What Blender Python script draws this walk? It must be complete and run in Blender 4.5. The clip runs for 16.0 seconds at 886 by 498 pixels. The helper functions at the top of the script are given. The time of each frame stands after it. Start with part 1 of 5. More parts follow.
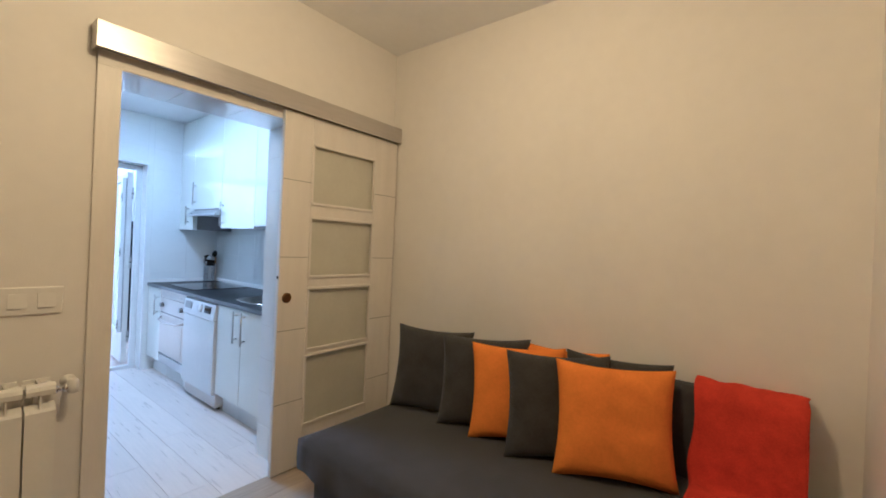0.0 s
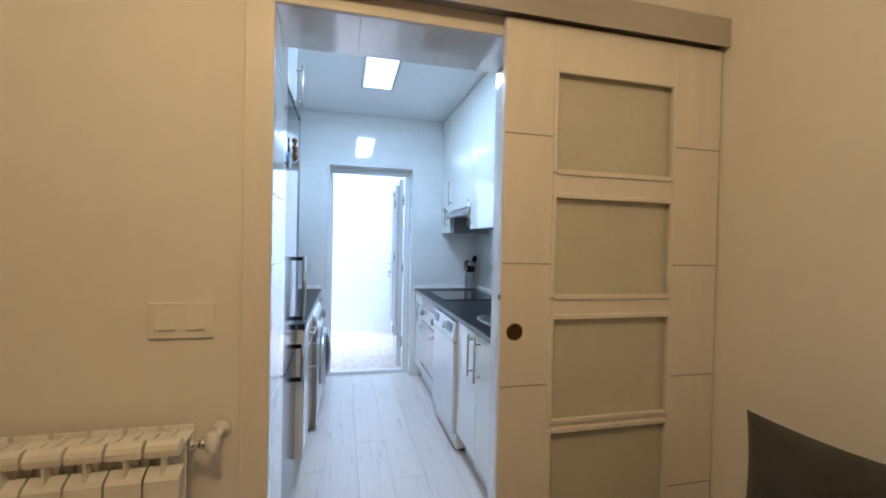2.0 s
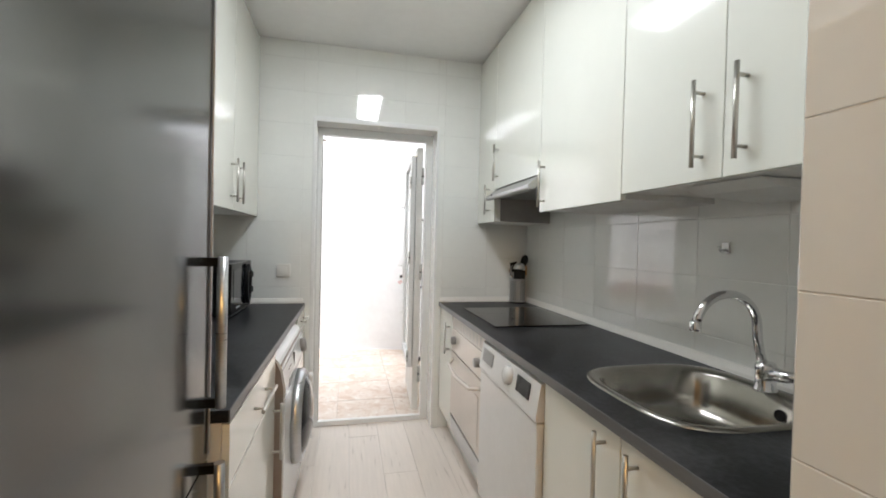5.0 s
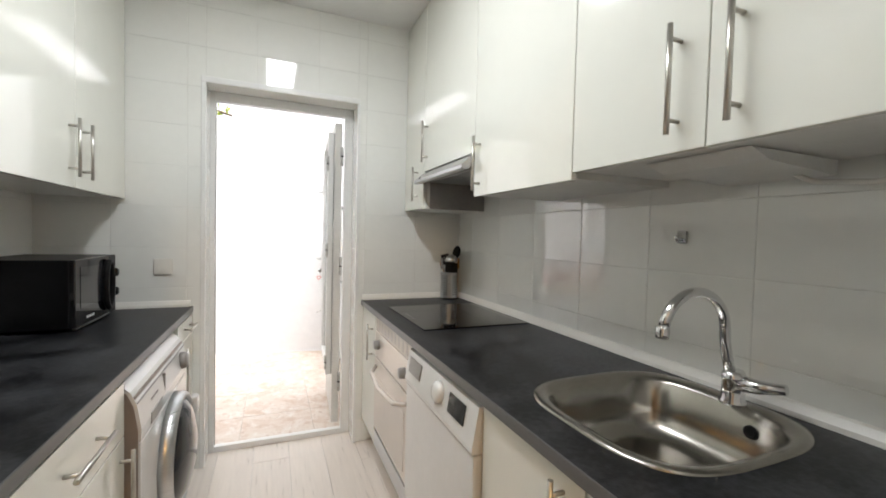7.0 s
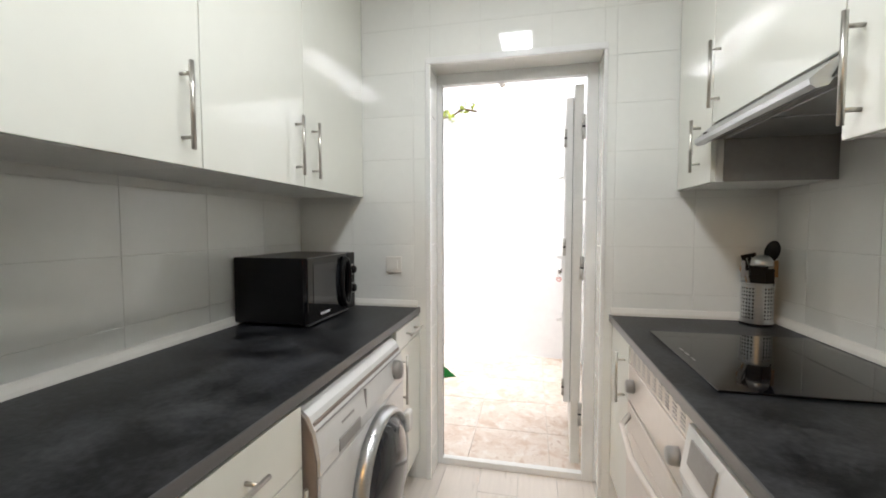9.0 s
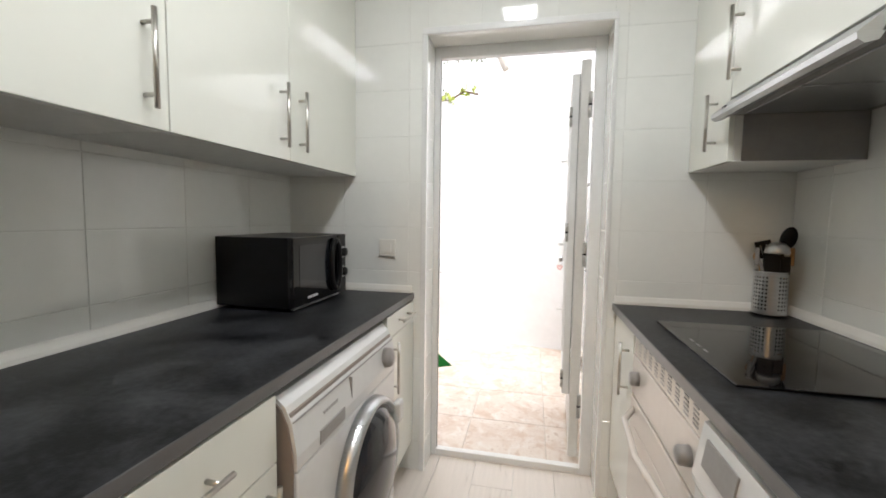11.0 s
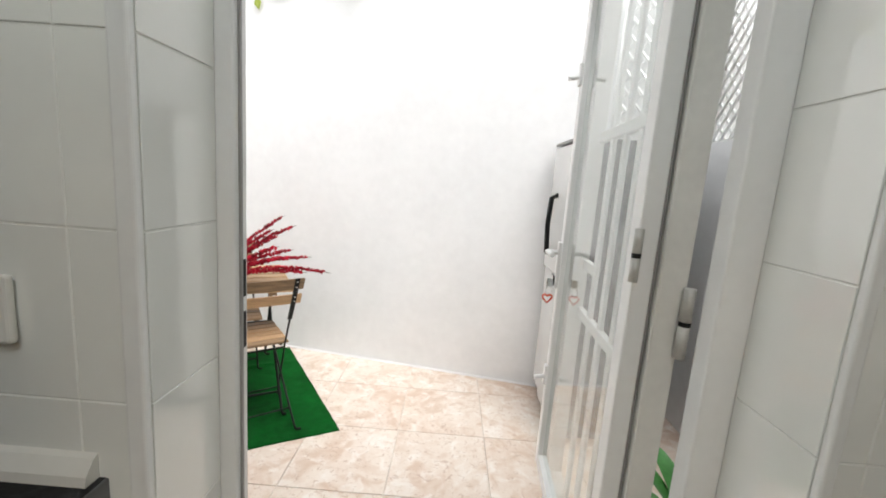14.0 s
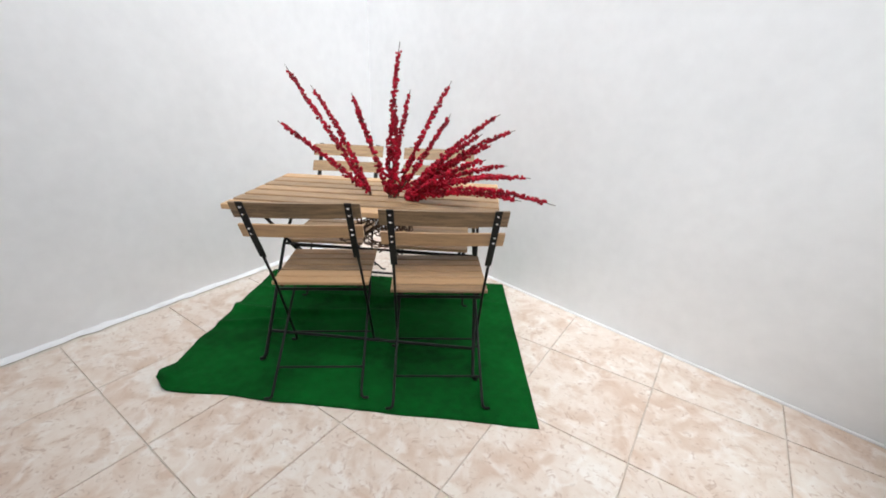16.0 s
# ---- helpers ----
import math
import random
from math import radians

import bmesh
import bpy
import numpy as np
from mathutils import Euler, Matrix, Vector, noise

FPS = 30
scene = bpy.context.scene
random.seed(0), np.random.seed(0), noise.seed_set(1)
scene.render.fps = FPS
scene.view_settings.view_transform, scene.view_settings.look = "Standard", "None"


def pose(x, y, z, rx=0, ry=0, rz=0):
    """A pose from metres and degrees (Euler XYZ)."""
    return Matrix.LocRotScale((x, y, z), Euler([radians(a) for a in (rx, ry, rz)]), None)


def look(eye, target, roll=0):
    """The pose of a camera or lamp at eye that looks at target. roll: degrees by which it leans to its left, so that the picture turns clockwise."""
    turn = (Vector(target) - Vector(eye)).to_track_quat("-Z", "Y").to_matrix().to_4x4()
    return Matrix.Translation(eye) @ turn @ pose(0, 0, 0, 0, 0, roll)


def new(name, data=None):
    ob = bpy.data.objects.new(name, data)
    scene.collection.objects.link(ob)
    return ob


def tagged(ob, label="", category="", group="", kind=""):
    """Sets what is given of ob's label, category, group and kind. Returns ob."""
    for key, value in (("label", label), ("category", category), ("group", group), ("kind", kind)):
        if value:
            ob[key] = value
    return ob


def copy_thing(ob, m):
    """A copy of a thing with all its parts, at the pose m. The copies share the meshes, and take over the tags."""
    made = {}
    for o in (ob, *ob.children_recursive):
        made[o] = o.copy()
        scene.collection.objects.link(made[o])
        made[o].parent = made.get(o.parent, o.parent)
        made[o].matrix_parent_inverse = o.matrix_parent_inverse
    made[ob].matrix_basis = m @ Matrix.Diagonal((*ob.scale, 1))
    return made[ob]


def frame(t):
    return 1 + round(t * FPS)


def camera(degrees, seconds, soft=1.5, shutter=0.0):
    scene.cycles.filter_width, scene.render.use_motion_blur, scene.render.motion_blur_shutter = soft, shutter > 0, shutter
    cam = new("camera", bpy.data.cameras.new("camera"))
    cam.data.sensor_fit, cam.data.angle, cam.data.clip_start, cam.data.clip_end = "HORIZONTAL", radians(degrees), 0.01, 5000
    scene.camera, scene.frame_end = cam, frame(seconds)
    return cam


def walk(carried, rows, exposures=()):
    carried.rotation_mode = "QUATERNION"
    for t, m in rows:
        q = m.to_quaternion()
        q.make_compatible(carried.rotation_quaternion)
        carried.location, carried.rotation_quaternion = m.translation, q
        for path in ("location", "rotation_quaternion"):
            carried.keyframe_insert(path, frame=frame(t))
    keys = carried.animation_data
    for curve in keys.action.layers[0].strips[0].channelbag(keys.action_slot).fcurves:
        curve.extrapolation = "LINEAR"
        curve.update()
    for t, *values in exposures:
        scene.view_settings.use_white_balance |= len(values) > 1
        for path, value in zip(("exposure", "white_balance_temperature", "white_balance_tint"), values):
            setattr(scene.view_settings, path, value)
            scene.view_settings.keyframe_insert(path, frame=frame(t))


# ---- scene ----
cam = camera(94.5, 16.0, soft=1.8)
# light and exposure
SKY, SUN = 0.15, 0.55
LIVING, KITCHEN, LED_GLOW = 12.0, 4.4, 1.2
EXPOSURES = [(0.0, 2.1, 4130, 8), (1.0, 2.05, 4280, 7), (2.0, 1.88, 4480, 7), (3.0, 1.58, 4650, 8), (3.5, 1.45, 4620, 8), (4.5, 1.66, 5700, 9), (5.0, 1.78, 6350, 10), (9.0, 1.86, 6550, 11), (12.5, 1.76, 6650, 12), (13.0, 1.55, 6700, 13), (13.5, 1.15, 6700, 9), (14.0, 1.28, 6500, 8), (14.5, 1.3, 6350, 8), (16.0, 1.1, 6200, 8)]
PATH = [
    (0, (-0.065, 0.054, 1.376), (1.51, 1.286, 1.371), 2.5),
    (0.5, (0.129, 0.24, 1.359), (1.44, 1.75, 1.335), 2.0),
    (1, (0.36, 0.395, 1.36), (1.411, 2.096, 1.337), 1.6),
    (1.5, (0.545, 0.612, 1.337), (1.314, 2.459, 1.319), 1.4),
    (2, (0.679, 0.909, 1.346), (1.15, 2.852, 1.322), 1.2),
    (2.5, (0.793, 1.169, 1.33), (1.029, 3.155, 1.313), 1.1),
    (3, (0.87, 1.41, 1.324), (0.96, 3.407, 1.307), 1.1),
    (3.5, (0.836, 1.675, 1.318), (0.876, 3.675, 1.302), 0.8),
    (4, (0.798, 1.869, 1.319), (0.889, 3.866, 1.288), 0.9),
    (4.5, (0.765, 2.065, 1.309), (1.025, 4.048, 1.281), 0.9),
    (5, (0.752, 2.185, 1.308), (1.202, 4.134, 1.278), 1.4),
    (5.2, (0.728, 2.214, 1.309), (1.262, 4.141, 1.275), 1.6),
    (7.3, (0.892, 2.559, 1.297), (1.658, 4.405, 1.232), 1.4),
    (7.5, (0.896, 2.63, 1.285), (1.597, 4.502, 1.232), 1.2),
    (8, (0.866, 2.826, 1.287), (1.254, 4.788, 1.274), 0.6),
    (8.5, (0.921, 2.952, 1.304), (0.866, 4.951, 1.266), 0.1),
    (9, (1.03, 3.014, 1.29), (0.607, 4.966, 1.188), -0.1),
    (11.5, (1.023, 3.199, 1.252), (0.62, 5.152, 1.099), 1.3),
    (12, (0.889, 3.421, 1.28), (0.649, 5.403, 1.16), 1.8),
    (12.5, (0.846, 3.659, 1.258), (0.733, 5.654, 1.171), 2.2),
    (13, (0.882, 3.98, 1.287), (0.853, 5.977, 1.189), 2.0),
    (13.5, (0.879, 4.31, 1.282), (0.896, 6.303, 1.125), 2.5),
    (14, (0.885, 4.548, 1.286), (0.854, 6.522, 0.968), 4.2),
    (14.5, (0.929, 4.813, 1.27), (0.754, 6.725, 0.709), 5.4),
    (15, (0.913, 4.993, 1.228), (0.491, 6.809, 0.504), 5.8),
    (15.5, (0.797, 5.194, 1.196), (0.077, 6.876, 0.394), 4.4),
    (16, (0.726, 5.314, 1.159), (-0.318, 6.842, 0.399), 1.9),
]
walk(cam, [(t, look(eye, target, roll)) for t, eye, target, roll in PATH], EXPOSURES)

# ---- world, sun and lamps ----
world = bpy.data.worlds.new("sky")
scene.world = world
world.use_nodes = True
wn = world.node_tree.nodes
sky = wn.new("ShaderNodeTexSky")
sky.sky_type = "NISHITA"
sky.sun_disc = False
sky.sun_elevation, sky.sun_rotation = radians(64), radians(146)
sky.air_density, sky.dust_density, sky.ozone_density = 1.0, 10.0, 0.6
# a thin high overcast: the sky's colour is washed out
cloud = wn.new("ShaderNodeHueSaturation")
cloud.inputs["Saturation"].default_value, cloud.inputs["Value"].default_value = 0.12, 0.95
world.node_tree.links.new(sky.outputs[0], cloud.inputs["Color"])
veil = wn.new("ShaderNodeMix")
veil.data_type = "RGBA"
veil.inputs[0].default_value, veil.inputs[7].default_value = 0.6, (4.7, 4.75, 4.85, 1)
world.node_tree.links.new(cloud.outputs[0], veil.inputs[6])
world.node_tree.links.new(veil.outputs[2], wn["Background"].inputs[0])
wn["Background"].inputs[1].default_value = SKY

sun_data = bpy.data.lights.new("sun", "SUN")
sun_data.energy, sun_data.angle, sun_data.color = SUN, radians(50), (1.0, 0.985, 0.965)
sun = new("sun", sun_data)
sun.matrix_basis = look((0, 0, 10), (-2.3, 1.5, 4.0))


def area_lamp(name, m, sx, sy, watts, colour):
    data = bpy.data.lights.new(name, "AREA")
    data.shape, data.size, data.size_y, data.energy, data.color = "RECTANGLE", sx, sy, watts, colour
    ob = new(name, data)
    ob.matrix_basis = m
    return ob


# ---- materials ----
def mat(name, base, rough=0.5, metal=0.0, vary=0.06, scale=6.0, stretch=(1, 1, 1), bump=0.0, bump_scale=60.0, coat=0.0, rand=0.0, rough_vary=0.0, tint=None, sheen=0.0):
    """A surface with two scales of variation, fine relief and, where wanted, a shade of its own for each piece."""
    m = bpy.data.materials.new(name)
    m.use_nodes = True
    nt = m.node_tree
    n, link = nt.nodes, nt.links.new
    p = n["Principled BSDF"]
    p.inputs["Metallic"].default_value = metal
    p.inputs["Roughness"].default_value = rough
    p.inputs["Coat Weight"].default_value = coat
    p.inputs["Coat Roughness"].default_value = 0.03
    p.inputs["Sheen Weight"].default_value = sheen
    co = n.new("ShaderNodeTexCoord")
    mp = n.new("ShaderNodeMapping")
    mp.inputs["Scale"].default_value = stretch
    link(co.outputs["Object"], mp.inputs["Vector"])
    vec = mp.outputs["Vector"]
    if rand:
        info = n.new("ShaderNodeObjectInfo")
        add = n.new("ShaderNodeVectorMath")
        add.operation = "MULTIPLY_ADD"
        add.inputs[1].default_value = (37, 53, 71)
        link(info.outputs["Random"], add.inputs[0])
        link(vec, add.inputs[2])
        vec = add.outputs[0]
    big = n.new("ShaderNodeTexNoise")
    big.inputs["Scale"].default_value, big.inputs["Detail"].default_value = scale, 5
    link(vec, big.inputs["Vector"])
    fine = n.new("ShaderNodeTexNoise")
    fine.inputs["Scale"].default_value, fine.inputs["Detail"].default_value = scale * 9, 4
    link(vec, fine.inputs["Vector"])
    mix = n.new("ShaderNodeMix")
    mix.inputs[0].default_value = 0.35
    link(big.outputs["Fac"], mix.inputs[2])
    link(fine.outputs["Fac"], mix.inputs[3])
    val = mix.outputs[0]
    if rand:
        ra = n.new("ShaderNodeMath")
        ra.operation = "MULTIPLY_ADD"
        ra.inputs[1].default_value = rand
        link(info.outputs["Random"], ra.inputs[0])
        link(val, ra.inputs[2])
        val = ra.outputs[0]
    ramp = n.new("ShaderNodeValToRGB")
    dark = tint or tuple(c * (1 - 2.2 * vary) for c in base)
    lite = tuple(min(1, c * (1 + 1.2 * vary)) for c in base)
    ramp.color_ramp.elements[0].position, ramp.color_ramp.elements[0].color = 0.32, (*dark, 1)
    ramp.color_ramp.elements[1].position, ramp.color_ramp.elements[1].color = 0.68 + rand, (*lite, 1)
    link(val, ramp.inputs[0])
    link(ramp.outputs[0], p.inputs["Base Color"])
    if rough_vary:
        rr = n.new("ShaderNodeMapRange")
        rr.inputs[3].default_value, rr.inputs[4].default_value = max(0.01, rough - rough_vary), rough + rough_vary
        link(big.outputs["Fac"], rr.inputs[0])
        link(rr.outputs[0], p.inputs["Roughness"])
    if bump:
        b = n.new("ShaderNodeBump")
        b.inputs["Strength"].default_value, b.inputs["Distance"].default_value = bump, 0.004
        tex = n.new("ShaderNodeTexNoise")
        tex.inputs["Scale"].default_value, tex.inputs["Detail"].default_value = bump_scale, 3
        link(vec, tex.inputs["Vector"])
        link(tex.outputs["Fac"], b.inputs["Height"])
        link(b.outputs[0], p.inputs["Normal"])
    return m


def mottled(name):
    """Glazed beige stoneware with pale clouds, pink-brown patches and small dark flecks."""
    m = mat(name, (0.71, 0.645, 0.575), 0.36, vary=0.04, scale=5, bump=0.12, bump_scale=20, rand=0.06, tint=(0.66, 0.54, 0.455))
    n, link = m.node_tree.nodes, m.node_tree.links.new
    p = n["Principled BSDF"]
    before = p.inputs["Base Color"].links[0].from_socket
    vec = [q for q in n if q.bl_idname == "ShaderNodeVectorMath"][0].outputs[0]
    for scale, lo, hi, colour, twist, most in ((7, 0.47, 0.68, (0.58, 0.43, 0.33), 1.3, 0.9), (12, 0.52, 0.68, (0.82, 0.79, 0.75), 0.9, 0.55), (24, 0.59, 0.68, (0.46, 0.32, 0.24), 2.2, 0.65), (60, 0.62, 0.72, (0.40, 0.30, 0.24), 1.0, 0.35)):
        tex = n.new("ShaderNodeTexNoise")
        tex.inputs["Scale"].default_value, tex.inputs["Detail"].default_value, tex.inputs["Distortion"].default_value = scale, 4, twist
        link(vec, tex.inputs["Vector"])
        rng = n.new("ShaderNodeMapRange")
        rng.inputs[1].default_value, rng.inputs[2].default_value, rng.inputs[4].default_value = lo, hi, most
        link(tex.outputs["Fac"], rng.inputs[0])
        mx = n.new("ShaderNodeMix")
        mx.data_type = "RGBA"
        mx.inputs[7].default_value = (*colour, 1)
        link(rng.outputs[0], mx.inputs[0])
        link(before, mx.inputs[6])
        before = mx.outputs[2]
    link(before, p.inputs["Base Color"])
    return m


def glow(name, colour, strength):
    m = bpy.data.materials.new(name)
    m.use_nodes = True
    p = m.node_tree.nodes["Principled BSDF"]
    p.inputs["Base Color"].default_value = (0.9, 0.9, 0.9, 1)
    p.inputs["Emission Color"].default_value, p.inputs["Emission Strength"].default_value = (*colour, 1), strength
    return m


def clear_glass(name, tint=(0.95, 0.98, 0.96), rough=0.0):
    m = bpy.data.materials.new(name)
    m.use_nodes = True
    p = m.node_tree.nodes["Principled BSDF"]
    p.inputs["Base Color"].default_value = (*tint, 1)
    p.inputs["Transmission Weight"].default_value, p.inputs["Roughness"].default_value, p.inputs["IOR"].default_value = 1, rough, 1.45
    return m


M_WALL = mat("living_paint", (0.80, 0.77, 0.72), 0.85, vary=0.02, scale=1.6, bump=0.12, bump_scale=180)
M_CEIL = mat("ceiling_paint", (0.88, 0.875, 0.86), 0.9, vary=0.02, scale=2, bump=0.08, bump_scale=150)
M_GROUT = mat("grout", (0.82, 0.82, 0.78), 0.9, vary=0.08, scale=20, bump=0.2)
M_TILE = mat("wall_tile", (0.90, 0.905, 0.87), 0.06, vary=0.015, scale=3, bump=0.05, bump_scale=5, coat=1.0, rand=0.04)
M_GLOSS = mat("white_gloss_lacquer", (0.85, 0.855, 0.785), 0.12, vary=0.01, scale=2, bump=0.03, bump_scale=5, coat=0.4)
M_CARCASS = mat("white_melamine", (0.80, 0.80, 0.77), 0.45, vary=0.03, scale=10)
M_PLASTER = mat("patio_plaster", (0.84, 0.84, 0.845), 0.9, vary=0.03, scale=1.8, bump=0.9, bump_scale=5)
M_PLANK = mat("pale_laminate", (0.80, 0.73, 0.665), 0.30, vary=0.055, scale=4, stretch=(14, 1, 1), bump=0.08, bump_scale=60, rand=0.25, rough_vary=0.08)
M_PLANKL = mat("living_laminate", (0.50, 0.42, 0.32), 0.38, vary=0.14, scale=5, stretch=(1, 14, 1), bump=0.08, bump_scale=60, rand=0.25)
M_TOP = mat("dark_worktop", (0.030, 0.031, 0.034), 0.40, vary=0.60, scale=7, tint=(0.005, 0.0055, 0.0065), bump=0.10, bump_scale=240, rough_vary=0.10)
for q in M_TOP.node_tree.nodes:
    if q.bl_idname == "ShaderNodeValToRGB":
        q.color_ramp.elements[0].position, q.color_ramp.elements[1].position = 0.43, 0.66
M_TOP.node_tree.nodes["Principled BSDF"].inputs["Specular IOR Level"].default_value = 0.24
M_EDGE = mat("worktop_edging", (0.17, 0.17, 0.175), 0.35, metal=0.6, vary=0.05, scale=8, stretch=(8, 1, 8))
M_STEEL = mat("brushed_steel", (0.56, 0.57, 0.58), 0.30, metal=1.0, vary=0.05, scale=9, stretch=(1, 1, 22), bump=0.04, bump_scale=90, rough_vary=0.06)
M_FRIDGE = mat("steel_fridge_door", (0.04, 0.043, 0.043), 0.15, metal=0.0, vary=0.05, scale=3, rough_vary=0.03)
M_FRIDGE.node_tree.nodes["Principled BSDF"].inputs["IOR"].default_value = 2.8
# washing machine sides: the brownish shadow on them is mixed into the taupe
M_WSIDE = mat("shaded_taupe_casing", (0.27, 0.22, 0.19), 0.5, vary=0.06, scale=5)
M_SINK = mat("satin_steel", (0.36, 0.34, 0.305), 0.22, metal=1.0, vary=0.06, scale=12, rough_vary=0.08)
M_CHROME = mat("chrome", (0.75, 0.75, 0.76), 0.08, metal=1.0, vary=0.02, scale=20, rough_vary=0.03)
M_HANDLE = mat("satin_nickel", (0.55, 0.53, 0.49), 0.30, metal=1.0, vary=0.05, scale=30)
M_BLACK = mat("black_plastic", (0.005, 0.005, 0.0055), 0.32, vary=0.2, scale=20, bump=0.05, bump_scale=300)
M_BLACK.node_tree.nodes["Principled BSDF"].inputs["Specular IOR Level"].default_value = 0.25
M_BGLASS = mat("black_glass", (0.004, 0.004, 0.005), 0.04, vary=0.1, scale=3)
M_DGLASS = mat("tinted_glass", (0.020, 0.022, 0.028), 0.12, vary=0.1, scale=3, coat=0.3)
M_APPL = mat("white_enamel", (0.74, 0.74, 0.73), 0.22, vary=0.02, scale=4, coat=0.3)
M_CREAM = mat("ivory_appliance", (0.72, 0.66, 0.60), 0.25, vary=0.02, scale=4, coat=0.3)
M_GREYP = mat("grey_plastic", (0.30, 0.29, 0.28), 0.4, vary=0.05, scale=10)
M_DGREY = mat("grey_steel_side", (0.30, 0.29, 0.28), 0.45, metal=0.1, vary=0.06, scale=6)
M_ALU = mat("brushed_aluminium", (0.58, 0.56, 0.54), 0.36, metal=0.9, vary=0.04, scale=6, stretch=(1, 12, 12))
M_DOOR = mat("ivory_lacquered_wood", (0.78, 0.74, 0.68), 0.42, vary=0.025, scale=3, stretch=(6, 6, 1), bump=0.05, bump_scale=120)
M_FROST = mat("frosted_pane", (0.60, 0.585, 0.49), 0.30, vary=0.03, scale=5, coat=0.3)
M_RAD = mat("radiator_enamel", (0.80, 0.78, 0.73), 0.35, vary=0.02, scale=8)
M_BRASS = mat("aged_brass", (0.22, 0.13, 0.06), 0.35, metal=1.0, vary=0.25, scale=30)
M_SWITCH = mat("switch_plastic", (0.80, 0.78, 0.73), 0.35, vary=0.015, scale=10)
M_SOFA = mat("charcoal_cotton", (0.050, 0.049, 0.052), 0.95, vary=0.12, scale=6, bump=0.5, bump_scale=420, sheen=0.15)
M_PGREY = mat("dark_grey_weave", (0.047, 0.045, 0.044), 0.95, vary=0.15, scale=9, bump=0.6, bump_scale=380, sheen=0.15)
M_ORANGE = mat("orange_weave", (0.82, 0.255, 0.0), 0.95, vary=0.06, scale=9, bump=0.5, bump_scale=380)
M_ORANGE.node_tree.nodes["Principled BSDF"].inputs["Specular IOR Level"].default_value = 0.02
M_RED = mat("red_blanket", (0.60, 0.050, 0.003), 0.95, vary=0.10, scale=14, bump=0.6, bump_scale=260)
M_RED.node_tree.nodes["Principled BSDF"].inputs["Specular IOR Level"].default_value = 0.15
M_FRAME = mat("white_coated_aluminium", (0.84, 0.84, 0.83), 0.35, vary=0.02, scale=6)
M_FRAMEG = mat("worn_white_coating", (0.76, 0.75, 0.715), 0.42, vary=0.04, scale=6)
M_HINGE = mat("dull_zinc", (0.52, 0.51, 0.48), 0.45, metal=0.3, vary=0.08, scale=25)
M_GLASS = clear_glass("clear_glass")
M_TURF = mat("green_turf", (0.003, 0.078, 0.011), 0.95, vary=0.25, scale=3, bump=1.0, bump_scale=260)
M_TURF.node_tree.nodes["Principled BSDF"].inputs["Specular IOR Level"].default_value = 0.1
M_SLAT = mat("oiled_acacia", (0.36, 0.225, 0.115), 0.45, vary=0.36, scale=5, stretch=(2, 18, 18), bump=0.10, bump_scale=50, rand=0.5)
M_SEAT = mat("oiled_acacia_seat", (0.28, 0.17, 0.085), 0.45, vary=0.40, scale=5, stretch=(2, 18, 18), bump=0.10, bump_scale=50, rand=0.7)
M_IRON = mat("black_steel", (0.006, 0.0058, 0.0058), 0.5, vary=0.2, scale=20)
M_IRON.node_tree.nodes["Principled BSDF"].inputs["Specular IOR Level"].default_value = 0.25
M_BERRY = mat("red_berries", (0.40, 0.003, 0.022), 0.55, vary=0.40, scale=30)
M_BERRY.node_tree.nodes["Principled BSDF"].inputs["Specular IOR Level"].default_value = 0.2
M_STEM = mat("brown_twig", (0.09, 0.05, 0.03), 0.8, vary=0.3, scale=30)
M_PTILE = mottled("beige_patio_tile")
M_PGROUT = mat("patio_grout", (0.70, 0.63, 0.55), 0.95, vary=0.1, scale=12, bump=0.2)
M_LEAF = mat("vine_leaf", (0.30, 0.36, 0.05), 0.6, vary=0.35, scale=8, rand=0.0)
M_LEAFG = mat("broad_leaf", (0.05, 0.22, 0.04), 0.4, vary=0.2, scale=8)
M_TREE = mat("tree_leaf", (0.13, 0.16, 0.08), 0.7, vary=0.35, scale=4)
M_BARK = mat("bark", (0.16, 0.11, 0.07), 0.9, vary=0.3, scale=12, bump=0.6, bump_scale=40)
M_BEAM = mat("painted_timber", (0.66, 0.63, 0.60), 0.7, vary=0.08, scale=6, stretch=(8, 1, 8), bump=0.15)
M_CLAY = mat("roof_clay", (0.42, 0.25, 0.16), 0.85, vary=0.2, scale=12, bump=0.3)
M_GROUND = mat("earth", (0.25, 0.21, 0.16), 0.95, vary=0.2, scale=1, bump=0.4)
M_PAPER = mat("paper_note", (0.75, 0.77, 0.80), 0.6, vary=0.05, scale=30)
M_BLUE = mat("blue_print", (0.15, 0.32, 0.60), 0.6, vary=0.05, scale=30)
M_AMBER = mat("amber_resin", (0.30, 0.14, 0.03), 0.3, vary=0.4, scale=60)
M_WOODSPOON = mat("beech_wood", (0.50, 0.30, 0.14), 0.6, vary=0.15, scale=12, stretch=(8, 8, 1))
M_LED = glow("led_diffuser", (0.93, 0.97, 1.0), LED_GLOW)


# ---- building blocks ----
def B():
    return bmesh.new()


def box(bm, x0, x1, y0, y1, z0, z1, bevel=0.0, seg=2):
    m = Matrix.Translation(((x0 + x1) / 2, (y0 + y1) / 2, (z0 + z1) / 2)) @ Matrix.Diagonal((abs(x1 - x0), abs(y1 - y0), abs(z1 - z0), 1))
    vs = bmesh.ops.create_cube(bm, size=1, matrix=m)["verts"]
    if bevel:
        es = list({e for v in vs for e in v.link_edges})
        bmesh.ops.bevel(bm, geom=es, offset=bevel, segments=seg, profile=0.5, affect="EDGES")
    return bm


